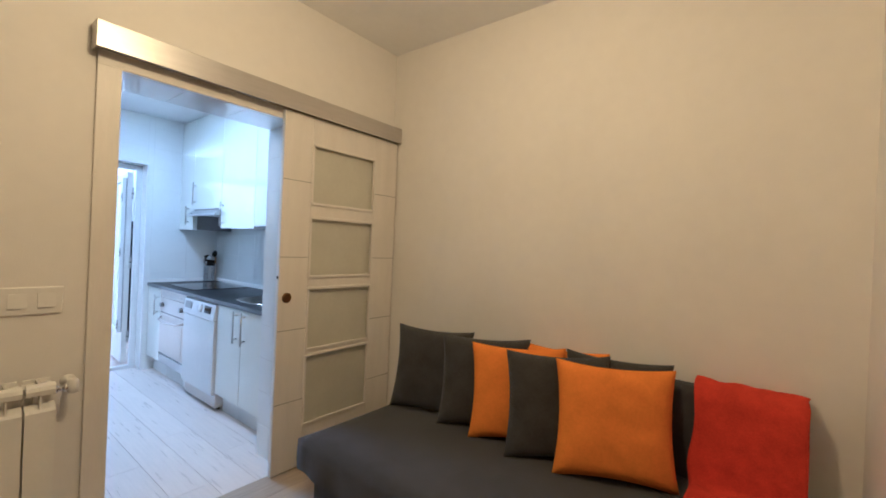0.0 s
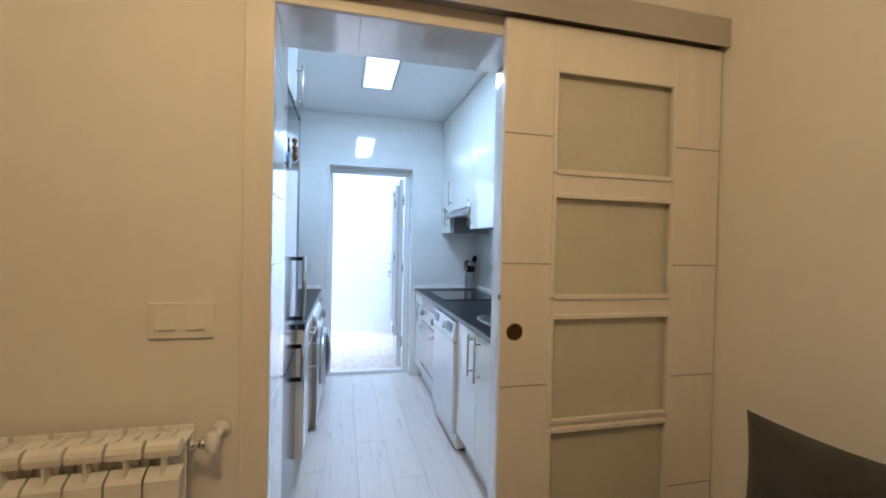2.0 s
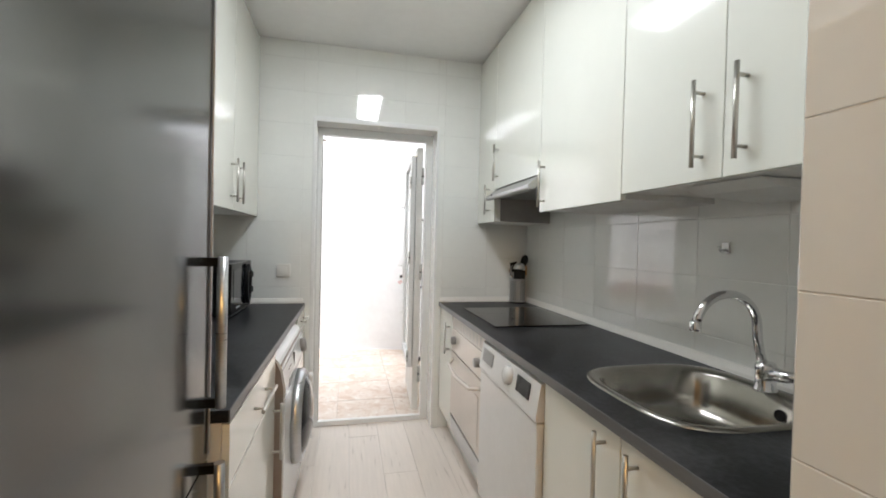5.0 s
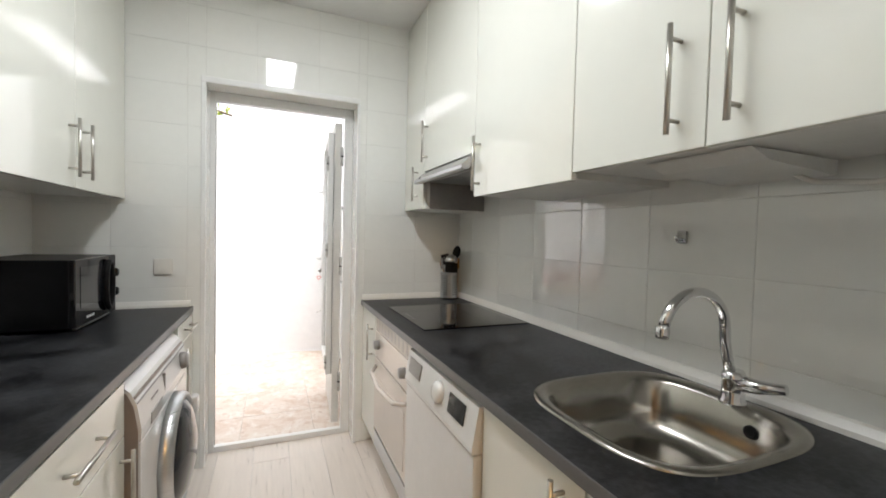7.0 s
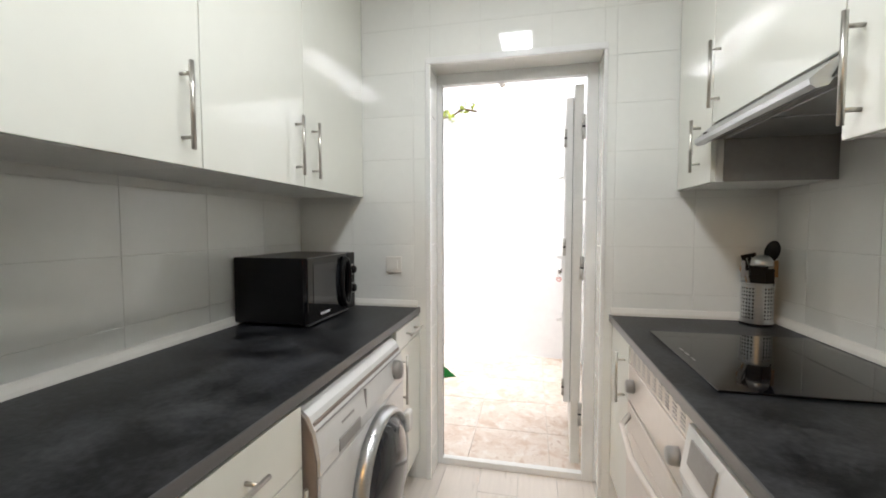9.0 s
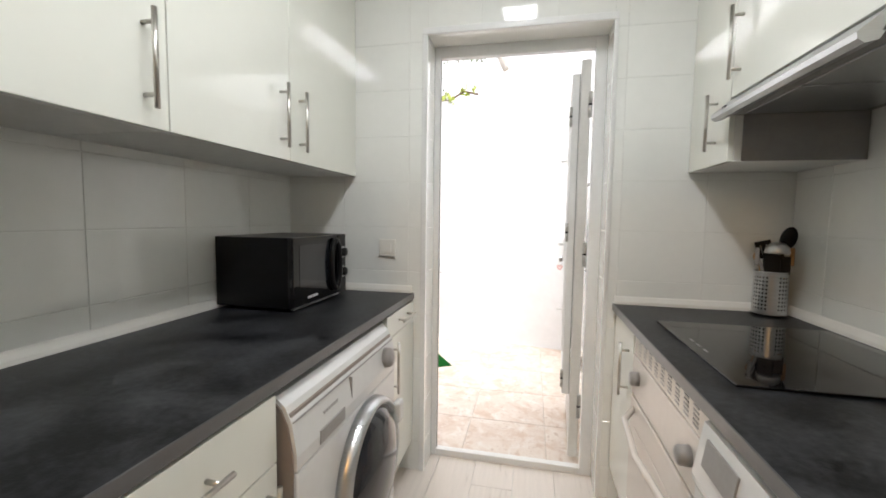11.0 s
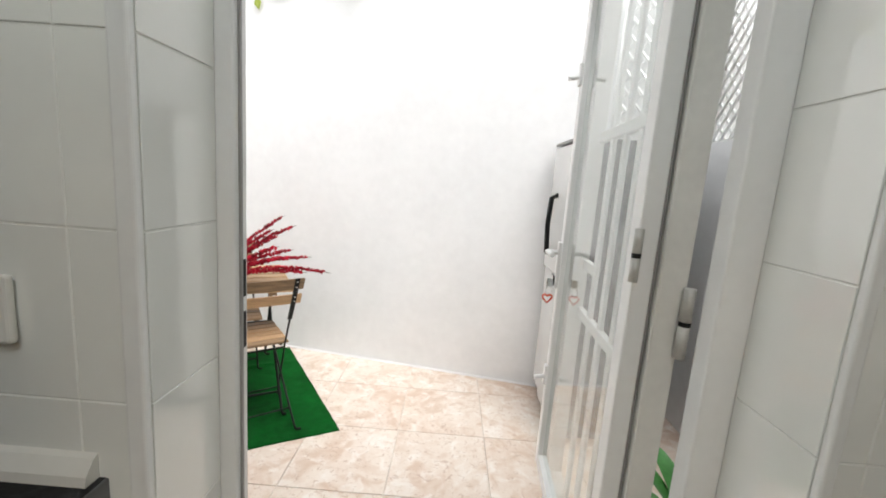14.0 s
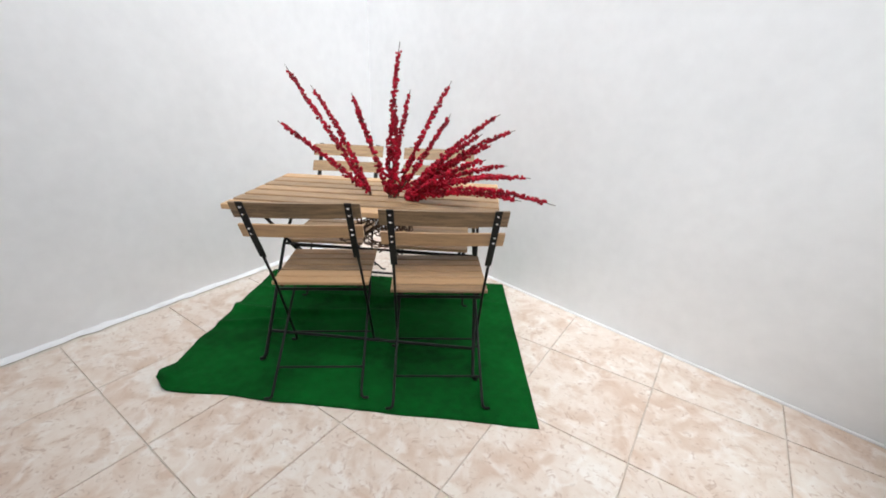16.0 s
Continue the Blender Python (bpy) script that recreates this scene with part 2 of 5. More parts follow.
def tube(bm, pts, r, seg=8, taper=None, closed=False):
    """A round bar along a line of points."""
    pts = [Vector(p) for p in pts]
    rings = []
    n = len(pts)
    up = None
    for i, p in enumerate(pts):
        d = (pts[(i + 1) % n] - pts[i - 1]) if closed else (pts[min(i + 1, n - 1)] - pts[max(i - 1, 0)])
        d.normalize()
        if up is None:
            up = d.orthogonal().normalized()
        up = (up - d * up.dot(d)).normalized()
        side = d.cross(up)
        rr = r if taper is None else r + (taper - r) * i / (n - 1)
        rings.append([bm.verts.new(p + (up * math.cos(a) + side * math.sin(a)) * rr) for a in (2 * math.pi * k / seg for k in range(seg))])
    for i in range(n if closed else n - 1):
        a, b = rings[i], rings[(i + 1) % n]
        for k in range(seg):
            f = bm.faces.new((a[k], a[(k + 1) % seg], b[(k + 1) % seg], b[k]))
            f.smooth = True
    if not closed:
        bm.faces.new(rings[0][::-1])
        bm.faces.new(rings[-1])
    return bm


def lathe(bm, profile, m=Matrix(), seg=24, squash=1.0):
    """Profile of (radius, height) turned about z, placed by m."""
    rings = []
    for r, z in profile:
        rings.append([bm.verts.new(m @ Vector((r * math.cos(a), squash * r * math.sin(a), z))) for a in (2 * math.pi * k / seg for k in range(seg))])
    for a, b in zip(rings, rings[1:]):
        for k in range(seg):
            f = bm.faces.new((a[k], a[(k + 1) % seg], b[(k + 1) % seg], b[k]))
            f.smooth = True
    bm.faces.new(rings[0][::-1])
    bm.faces.new(rings[-1])
    return bm


def prism(bm, outline, axis, a, b):
    """An outline in the two other axes, drawn out along axis from a to b."""
    def at(u, v, w):
        return {"x": (w, u, v), "y": (u, w, v), "z": (u, v, w)}[axis]
    lo = [bm.verts.new(at(u, v, a)) for u, v in outline]
    hi = [bm.verts.new(at(u, v, b)) for u, v in outline]
    n = len(outline)
    for k in range(n):
        bm.faces.new((lo[k], lo[(k + 1) % n], hi[(k + 1) % n], hi[k]))
    bm.faces.new(lo[::-1])
    bm.faces.new(hi)
    bmesh.ops.recalc_face_normals(bm, faces=bm.faces[:])
    return bm


ORG = {}


def thing(name, at, label, category, group=""):
    ob = new(name)
    ob.empty_display_size = 0.05
    ob.location = at
    ORG[ob.name] = Vector(at)
    return tagged(ob, label, category, group)


def part(name, bm, material, parent=None, label="", smooth=False):
    """One mesh object; given in world places, it hangs under its thing."""
    if parent is not None:
        org = ORG[parent.name]
        bmesh.ops.translate(bm, verts=bm.verts[:], vec=-org)
    me = bpy.data.meshes.new(name)
    if smooth:
        for f in bm.faces:
            f.smooth = True
    bm.to_mesh(me)
    bm.free()
    me.materials.append(material)
    ob = new(name, me)
    if parent is not None:
        ob.parent = parent
        ORG[ob.name] = org
    if label:
        tagged(ob, label)
    return ob


def structure(name, bm, material, label, category):
    ob = part(name, bm, material)
    ORG[ob.name] = Vector((0, 0, 0))
    return tagged(ob, label, category, kind="structure")


def bar_handle(parent, x, y, z0, z1, out, name="handle"):
    """A round bar on two posts, upright on a front that faces along x."""
    bm = B()
    tube(bm, [(x + out, y, z0), (x + out, y, z1)], 0.006, 10)
    for z in (z0 + 0.03, z1 - 0.03):
        tube(bm, [(x, y, z), (x + out, y, z)], 0.005, 8)
    return part(name, bm, M_HANDLE, parent, "satin nickel bar handle")


def bar_handle_flat(parent, x, y0, y1, z, out):
    bm = B()
    tube(bm, [(x + out, y0, z), (x + out, y1, z)], 0.006, 10)
    for y in (y0 + 0.03, y1 - 0.03):
        tube(bm, [(x, y, z), (x + out, y, z)], 0.005, 8)
    return part("handle", bm, M_HANDLE, parent, "satin nickel bar handle")

# ---- the large structure ----
# plan: living room y < 2.29, thick wall 2.29 to 2.54, kitchen to 5.0, wall to 5.22, patio beyond
XL, XR = -0.18, 2.04          # kitchen side walls
YW, YK, YF, YO = 2.29, 2.59, 5.0, 5.22
OL, OR, OH = 0.456, 1.31, 2.09  # opening between living room and kitchen
DL, DR, DH = 0.535, 1.343, 2.09  # opening to the patio
HK, HL = 2.59, 2.81

bm = B()
box(bm, -2.6, OL, YW, YK, 0, HL)
box(bm, OR, 2.35, YW, YK, 0, HL)
box(bm, OL, OR, YW, YK, OH, HL)
wall_mid = structure("wall_between", bm, M_WALL, "thick beige painted wall with a tiled opening to the kitchen", "wall")
bm = B()
box(bm, 2.13, 2.35, -2.6, YW, 0, HL)
structure("wall_east", bm, M_WALL, "plain warm white painted living room wall", "wall")
bm = B()
box(bm, 1.55, 2.13, -0.42, -0.27, 0, HL)
structure("wall_stub", bm, M_WALL, "short painted wall at the end of the sofa", "wall")
bm = B()
box(bm, -2.8, -2.6, -2.6, YK, 0, HL)
structure("wall_west", bm, M_WALL, "plain painted living room wall", "wall")
bm = B()
box(bm, -2.8, 2.35, -2.8, -2.6, 0, HL)
structure("wall_south", bm, M_WALL, "plain painted living room wall", "wall")
bm = B()
box(bm, -2.8, 2.35, -2.8, YK, HL, HL + 0.2)
structure("ceiling_living", bm, M_CEIL, "white painted living room ceiling", "ceiling")
bm = B()
box(bm, -2.8, 2.35, -2.8, YW, -0.2, -0.006)
floor_living = structure("floor_living", bm, M_GROUT, "wood laminate living room floor", "floor")

bm = B()
box(bm, XR, XR + 0.2, YK, YO, 0, HL)
wall_ke = structure("wall_kitchen_east", bm, M_GROUT, "kitchen wall with glossy white tiles", "wall")
bm = B()
box(bm, XL - 0.2, XL, YK, YO, 0, HL)
wall_kw = structure("wall_kitchen_west", bm, M_GROUT, "kitchen wall with glossy white tiles", "wall")
bm = B()
box(bm, XL, DL, YF, YO, 0, HL)
box(bm, DR, XR, YF, YO, 0, HL)
box(bm, DL, DR, YF, YO, DH, HL)
wall_kn = structure("wall_north", bm, M_GROUT, "glossy white tiled kitchen wall round the patio door", "wall")
bm = B()
box(bm, XL - 0.2, XR + 0.2, YK, YO, HK, HK + 0.2)
ceiling_k = structure("ceiling_kitchen", bm, M_CEIL, "smooth white kitchen ceiling", "ceiling")
bm = B()
box(bm, XL - 0.2, XR + 0.2, YW, YO - 0.06, -0.2, -0.006)
floor_k = structure("floor_kitchen", bm, M_GROUT, "pale grey laminate kitchen floor", "floor")

# patio shell: house front, left wall, leaning back wall, right wall
bm = B()
box(bm, -1.8, XL - 0.2, 5.05, YO, 0, 3.2)
box(bm, XR + 0.2, 2.6, 5.05, YO, 0, 3.2)
box(bm, XL - 0.2, DL - 0.001, YO, YO + 0.02, 0, 3.2)
box(bm, DR + 0.001, XR + 0.2, YO, YO + 0.02, 0, 3.2)
box(bm, DL - 0.001, DR + 0.001, YO, YO + 0.02, DH, 3.2)
structure("wall_house_front", bm, M_PLASTER, "white plastered house front", "wall")
bm = B()
box(bm, -1.80, -1.585, YO, 7.95, 0, 2.75)
structure("wall_patio_west", bm, M_PLASTER, "rough white plastered patio wall", "wall")


def back_y(x):
    return 7.115 + (1.52 - x) * 0.178


bm = B()
prof = [(-1.80, 2.46), (0.46, 2.46), (0.48, 2.62), (0.75, 2.66), (1.15, 2.56), (1.62, 2.42), (2.6, 2.30)]
fr = [bm.verts.new((x, back_y(x), z)) for x, z in prof]
bk = [bm.verts.new((x, back_y(x) + 0.22, z)) for x, z in prof]
f0 = [bm.verts.new((x, back_y(x), 0)) for x, z in prof]
b0 = [bm.verts.new((x, back_y(x) + 0.22, 0)) for x, z in prof]
for i in range(len(prof) - 1):
    bm.faces.new((f0[i], f0[i + 1], fr[i + 1], fr[i]))
    bm.faces.new((bk[i], bk[i + 1], b0[i + 1], b0[i]))
    bm.faces.new((fr[i], fr[i + 1], bk[i + 1], bk[i]))
bm.faces.new((f0[0], fr[0], bk[0], b0[0]))
bm.faces.new((f0[-1], b0[-1], bk[-1], fr[-1]))
bmesh.ops.recalc_face_normals(bm, faces=bm.faces[:])
structure("wall_patio_north", bm, M_PLASTER, "rough white plastered patio wall with a sloping top", "wall")
bm = B()
box(bm, 2.25, 2.45, YO, 7.3, 0, 1.60)
structure("wall_patio_east", bm, M_PLASTER, "low white plastered patio wall with a trellis on top", "wall")
bm = B()
box(bm, -1.9, 2.6, YO - 0.06, 8.0, -0.2, -0.006)
floor_p = structure("floor_patio", bm, M_PGROUT, "beige mottled ceramic patio floor", "floor")
bm = B()
box(bm, -400, 400, -400, 400, -0.6, -0.25)
structure("ground", bm, M_GROUND, "bare earth around the house", "ground")

# trim
bm = B()
for x0, x1 in ((0.375, OL + 0.004), (OR - 0.004, OR + 0.08)):
    box(bm, x0, x1, YW - 0.016, YW - 0.001, 0, OH + 0.09, 0.003)
box(bm, 0.375, OR + 0.1, YW - 0.017, YW - 0.001, OH - 0.004, OH + 0.09, 0.003)
structure("trim_living", bm, M_DOOR, "ivory lacquered door casing", "trim")
bm = B()
tube(bm, [(x, back_y(x) - 0.012, 0.003) for x in (-1.5, -0.5, 0.5, 1.5, 2.2)], 0.007, 6)
rows = []
for i in range(90):
    y = YO + 0.03 + (back_y(-1.55) - YO - 0.05) * i / 89
    w = 0.022 + 0.022 * noise.noise(Vector((y * 3.1, 0, 2))) + 0.014 * noise.noise(Vector((y * 14, 1, 5)))
    h = 0.014 + 0.013 * noise.noise(Vector((y * 4.3, 3, 1))) + 0.008 * noise.noise(Vector((y * 17, 1, 8)))
    rows.append([bm.verts.new(p) for p in ((-1.586, y, h), (-1.583 + w * 0.3, y, h * 0.8), (-1.583 + w * 0.7, y, h * 0.3), (-1.583 + w, y, -0.001))])
for p, q in zip(rows, rows[1:]):
    for j in range(3):
        bm.faces.new((p[j], q[j], q[j + 1], p[j + 1])).smooth = True
structure("trim_patio", bm, M_PLASTER, "white mortar fillet along the patio floor", "trim")

bm = B()
box(bm, DL - 0.022, DL + 0.003, YF - 0.010, YF + 0.002, 0.0, DH - 0.003, 0.004, 3)
box(bm, DR - 0.003, DR + 0.014, YF - 0.010, YF + 0.002, 0.0, DH - 0.003, 0.004, 3)
box(bm, DL - 0.022, DR + 0.014, YF - 0.010, YF + 0.002, DH - 0.003, DH + 0.028, 0.004, 3)
structure("trim_patio_door", bm, M_FRAME, "narrow rounded white casing round the tiled doorway", "trim")

# living room pendant globe, out of view above the walk
LX, LY, LZ = 0.55, 0.80, 2.48
lamp = thing("pendant_lamp", (LX, LY, HL), "opal globe lamp with a warm glow, hanging from the ceiling", "lamp")
part("rose", lathe(B(), [(0.05, 0), (0.05, -0.02), (0.02, -0.03)], Matrix.Translation((LX, LY, HL))), M_APPL, lamp)
part("rod", tube(B(), [(LX, LY, HL - 0.02), (LX, LY, LZ + 0.10)], 0.006), M_APPL, lamp)
part("socket", lathe(B(), [(0.03, 0.0), (0.035, 0.04), (0.02, 0.05)], Matrix.Translation((LX, LY, LZ + 0.085))), M_APPL, lamp)
living = bpy.data.lights.new("living_light", "POINT")
living.energy, living.color, living.shadow_soft_size = LIVING, (1.0, 0.56, 0.18), 0.09
new("living_light", living).location = (LX, LY, LZ)

# kitchen LED panel
led = thing("led_panel", (0.915, 3.7, HK), "long rectangular white LED ceiling panel, lit", "lamp")
bm = B()
for x0, x1, y0, y1 in ((0.79, 0.81, 3.07, 4.23), (1.02, 1.04, 3.07, 4.23), (0.81, 1.02, 3.07, 3.09), (0.81, 1.02, 4.21, 4.23)):
    box(bm, x0, x1, y0, y1, HK - 0.02, HK - 0.001)
part("frame", bm, M_APPL, led)
part("diffuser", box(B(), 0.81, 1.02, 3.09, 4.21, HK - 0.014, HK - 0.002), M_LED, led, "glowing diffuser")
area_lamp("led_light", pose(0.915, 3.65, HK - 0.03), 0.2, 1.11, KITCHEN, (0.93, 0.97, 1.0))

# ---- living room ----
def sliding_door():
    th = thing("sliding_door", (1.67, 2.25, 0.0), "ivory wooden sliding door with four frosted panes, slid open", "door")
    x0, x1, y0, y1, z0, z1 = 1.212, 2.122, 2.238, 2.268, 0.012, 2.135
    panes = [(1.609, 1.975), (1.161, 1.531), (0.713, 1.096), (0.255, 0.686)]
    px0, px1 = 1.400, 1.908
    bm = B()
    box(bm, x0, px0, y0, y1, z0, z1, 0.003)
    box(bm, px1, x1, y0, y1, z0, z1, 0.003)
    part("stile", bm, M_DOOR, th)
    edges = [z1] + [z for p in panes for z in (p[1], p[0])] + [z0]
    for k in range(0, len(edges), 2):
        part("rail", box(B(), px0, px1, y0, y1, edges[k + 1], edges[k], 0.002), M_DOOR, th)
    for a, b in panes:
        part("pane", box(B(), px0, px1, y1 - 0.008, y1 - 0.003, a, b), M_FROST, th, "frosted glass pane")
        bm = B()
        for q in ((px0 - 0.004, px0 + 0.012, a, b), (px1 - 0.012, px1 + 0.004, a, b), (px0 + 0.012, px1 - 0.012, a - 0.006, a + 0.012), (px0 + 0.012, px1 - 0.012, b - 0.012, b + 0.006)):
            box(bm, q[0], q[1], y0 - 0.008, y0 + 0.006, q[2], q[3], 0.003)
        part("bead", bm, M_DOOR, th)
    for z in (1.735, 1.281, 0.85, 0.42):
        bm = B()
        box(bm, x0 + 0.001, px0 - 0.005, y0 - 0.0012, y0 + 0.001, z, z + 0.004)
        box(bm, px1 + 0.005, x1 - 0.001, y0 - 0.0012, y0 + 0.001, z, z + 0.004)
        part("groove", bm, M_GREYP, th, "fine routed groove")
    m = Matrix.Translation((1.264, y0, 1.045)) @ Matrix.Rotation(radians(90), 4, "X")
    part("finger_pull", lathe(B(), [(0.030, 0.0), (0.030, 0.003), (0.024, 0.0035), (0.021, 0.001)], m, 24), M_BRASS, th, "round recessed brass finger pull")
    m = Matrix.Translation((x0, 2.252, 1.165)) @ Matrix.Rotation(radians(-90), 4, "Y")
    part("lock", lathe(B(), [(0.011, 0), (0.011, 0.002), (0.006, 0.0025)], m, 16), M_IRON, th, "dark round lock hole")
    part("edge_strip", box(B(), x0 - 0.002, x0 - 0.0005, y0 + 0.002, y1 - 0.002, z0, z1), M_FRAME, th)


sliding_door()
track = thing("door_track", (1.23, 2.25, 2.13), "brushed aluminium pelmet of the sliding door", "door track")
bm = B()
box(bm, 0.355, 2.128, 2.205, 2.212, 2.135, 2.245, 0.002)
box(bm, 0.355, 2.128, 2.212, 2.285, 2.238, 2.245)
box(bm, 0.355, 0.361, 2.212, 2.285, 2.135, 2.238)
part("cover", bm, M_ALU, track)
part("runner", box(B(), 0.365, 2.12, 2.235, 2.27, 2.15, 2.19), M_DGREY, track)

sw = thing("light_switch", (0.21, 2.285, 1.10), "double white light switch on the wall", "switch")
part("plate", box(B(), 0.122, 0.300, 2.279, 2.289, 1.047, 1.155, 0.004), M_SWITCH, sw)
for x in (0.143, 0.225):
    part("rocker", prism(B(), [(2.272, 1.075), (2.279, 1.075), (2.279, 1.130), (2.277, 1.130)], "x", x, x + 0.053), M_SWITCH, sw)


def radiator():
    th = thing("radiator", (-0.25, 2.2, 0.1), "white cast aluminium sectional radiator under the switch", "radiator")
    n, w = 9, 0.088
    for k in range(n):
        x1 = 0.266 - k * w
        x0 = x1 - w + 0.004
        bm = B()
        # rounded lip, sunken top, open slot with its web, front plate bent back at its top, rear column
        xm = (x0 + x1) / 2
        prism(bm, [(2.120, 0.770), (2.117, 0.788), (2.122, 0.801), (2.134, 0.809), (2.150, 0.808), (2.153, 0.778)], "x", x0 + 0.002, x1 - 0.002)
        box(bm, x0 + 0.001, x1 - 0.001, 2.1535, 2.236, 0.783, 0.791)
        box(bm, x0 + 0.004, x1 - 0.004, 2.228, 2.236, 0.792, 0.806)
        box(bm, xm - 0.003, xm + 0.003, 2.124, 2.152, 0.7, 0.769)
        box(bm, xm - 0.003, xm + 0.003, 2.1535, 2.2275, 0.7915, 0.806)
        prism(bm, [(2.118, 0.13), (2.118, 0.708), (2.124, 0.718), (2.150, 0.734), (2.153, 0.728), (2.131, 0.706), (2.131, 0.13)], "x", x0 + 0.001, x1 - 0.001)
        box(bm, x0 + 0.024, x1 - 0.024, 2.1535, 2.232, 0.14, 0.782)
        box(bm, x0 + 0.002, x1 - 0.002, 2.170, 2.176, 0.15, 0.782)
        part("section", bm, M_RAD, th)
    bm = B()
    m = Matrix.Translation((0.266, 2.19, 0.765)) @ Matrix.Rotation(radians(90), 4, "Y")
    lathe(bm, [(0.017, 0), (0.017, 0.012), (0.011, 0.014), (0.011, 0.03), (0.016, 0.031), (0.016, 0.04), (0.010, 0.042), (0.010, 0.06)], m, 16)
    part("valve", bm, M_CHROME, th, "chrome valve")
    m = Matrix.Translation((0.325, 2.19, 0.74))
    part("knob", lathe(B(), [(0.012, 0), (0.018, 0.004), (0.019, 0.03), (0.016, 0.05), (0.010, 0.056)], m, 16), M_RAD, th)
    m = Matrix.Translation((0.325, 2.285, 0.765)) @ Matrix.Rotation(radians(90), 4, "X")
    part("rosette", lathe(B(), [(0.026, 0), (0.024, 0.006), (0.010, 0.010), (0.009, 0.095)], m, 16), M_RAD, th)
    part("pipe", tube(B(), [(0.29, 2.285, 0.12), (0.29, 2.24, 0.12), (0.26, 2.20, 0.15)], 0.008), M_RAD, th)


radiator()


def cushion(name, w, h, d, material, label, m, group="cushions on the sofa"):
    """A square scatter cushion, pinched at its corners; stands on its lower edge, face along -x."""
    bm = B()
    n = 22
    rows = []
    for side in (-1, 1):
        g = []
        for i in range(n + 1):
            r = []
            for j in range(n + 1):
                u, v = 2 * i / n - 1, 2 * j / n - 1
                pin = 1 - 0.09 * (1 - u * u) * (v * v) - 0.0
                pin2 = 1 - 0.09 * (1 - v * v) * (u * u)
                fat = max(0, (1 - u ** 4) * (1 - v ** 4)) ** 0.55
                wr = (0.006 * noise.noise(Vector((u * 3, v * 3, side + w * 7))) + 0.010 * noise.noise(Vector(((u + v) * 1.2, (u - v) * 5.0, side * 3 + h * 40 + d * 90)))) * fat
                r.append(bm.verts.new((side * (d / 2 * fat + 0.002) + wr, u * w / 2 * pin2, (v * pin + 1) * h / 2)))
            g.append(r)
        rows.append(g)
    for s, g in enumerate(rows):
        for i in range(n):
            for j in range(n):
                q = (g[i][j], g[i + 1][j], g[i + 1][j + 1], g[i][j + 1])
                bm.faces.new(q if s else q[::-1]).smooth = True
    a, b = rows
    rim = [(i, 0) for i in range(n)] + [(n, j) for j in range(n)] + [(i, n) for i in range(n, 0, -1)] + [(0, j) for j in range(n, 0, -1)]
    for k in range(len(rim)):
        p, q = rim[k], rim[(k + 1) % len(rim)]
        bm.faces.new((a[p[0]][p[1]], a[q[0]][q[1]], b[q[0]][q[1]], b[p[0]][p[1]]))
    me = bpy.data.meshes.new(name)
    bmesh.ops.recalc_face_normals(bm, faces=bm.faces[:])
    bm.to_mesh(me)
    bm.free()
    me.materials.append(material)
    ob = new(name, me)
    ob.matrix_basis = m
    return tagged(ob, label, "cushion", group)


SEAT = 0.42


def sofa():
    th = thing("sofa_bed", (1.55, 0.8, 0.0), "low sofa bed under a charcoal cotton cover, against the wall", "sofa")
    bm = B()
    n, k = 40, 16
    x0, x1, y0, y1 = 1.12, 2.10, -0.13, 1.84
    grid = []
    for i in range(n + 1):
        row = []
        for j in range(k + 1):
            y, x = y0 + (y1 - y0) * i / n, x0 + (x1 - x0) * j / k
            z = SEAT + 0.010 * noise.noise(Vector((x * 3, y * 3, 0))) + 0.004 * noise.noise(Vector((x * 11, y * 11, 3)))
            e = min((x - x0), (y1 - y), (y - y0)) / 0.05
            z -= 0.022 * max(0, 1 - e) ** 2
            row.append(bm.verts.new((x, y, z)))
        grid.append(row)
    for i in range(n):
        for j in range(k):
            bm.faces.new((grid[i][j], grid[i][j + 1], grid[i + 1][j + 1], grid[i + 1][j])).smooth = True
    # the cover's hem hangs a little way down, in soft folds
    edge = [grid[0][j] for j in range(k, -1, -1)] + [grid[i][0] for i in range(1, n + 1)] + [grid[n][j] for j in range(1, k + 1)]
    last = edge
    for s, drop in enumerate((0.035, 0.09, 0.15)):
        ring = []
        for q, v in enumerate(edge):
            out = 0.012 * (s + 1) * (0.5 + noise.noise(Vector((q * 0.35, s * 0.3, 5))))
            dx = -1 if v.co.x < x0 + 0.01 else 0
            dy = 1 if v.co.y > y1 - 0.01 else (-1 if v.co.y < y0 + 0.01 else 0)
            ring.append(bm.verts.new(v.co + Vector((dx * out, dy * out, -drop))))
        for q in range(len(edge) - 1):
            bm.faces.new((last[q], last[q + 1], ring[q + 1], ring[q])).smooth = True
        last = ring
    bmesh.ops.recalc_face_normals(bm, faces=bm.faces[:])
    part("seat_cover", bm, M_SOFA, th)
    part("base", box(B(), 1.17, 2.09, -0.11, 1.78, 0.03, 0.36, 0.02), M_SOFA, th)
    part("backrest", box(B(), 2.0, 2.12, -0.085, 1.0, 0.40, 0.825, 0.05, 3), M_SOFA, th, "low charcoal backrest", True)


sofa()


def lean(y, x, tilt, yaw=0.0):
    return Matrix.Translation((x, y, SEAT - 0.004)) @ Matrix.Rotation(radians(yaw), 4, "Z") @ Matrix.Rotation(radians(tilt), 4, "Y")


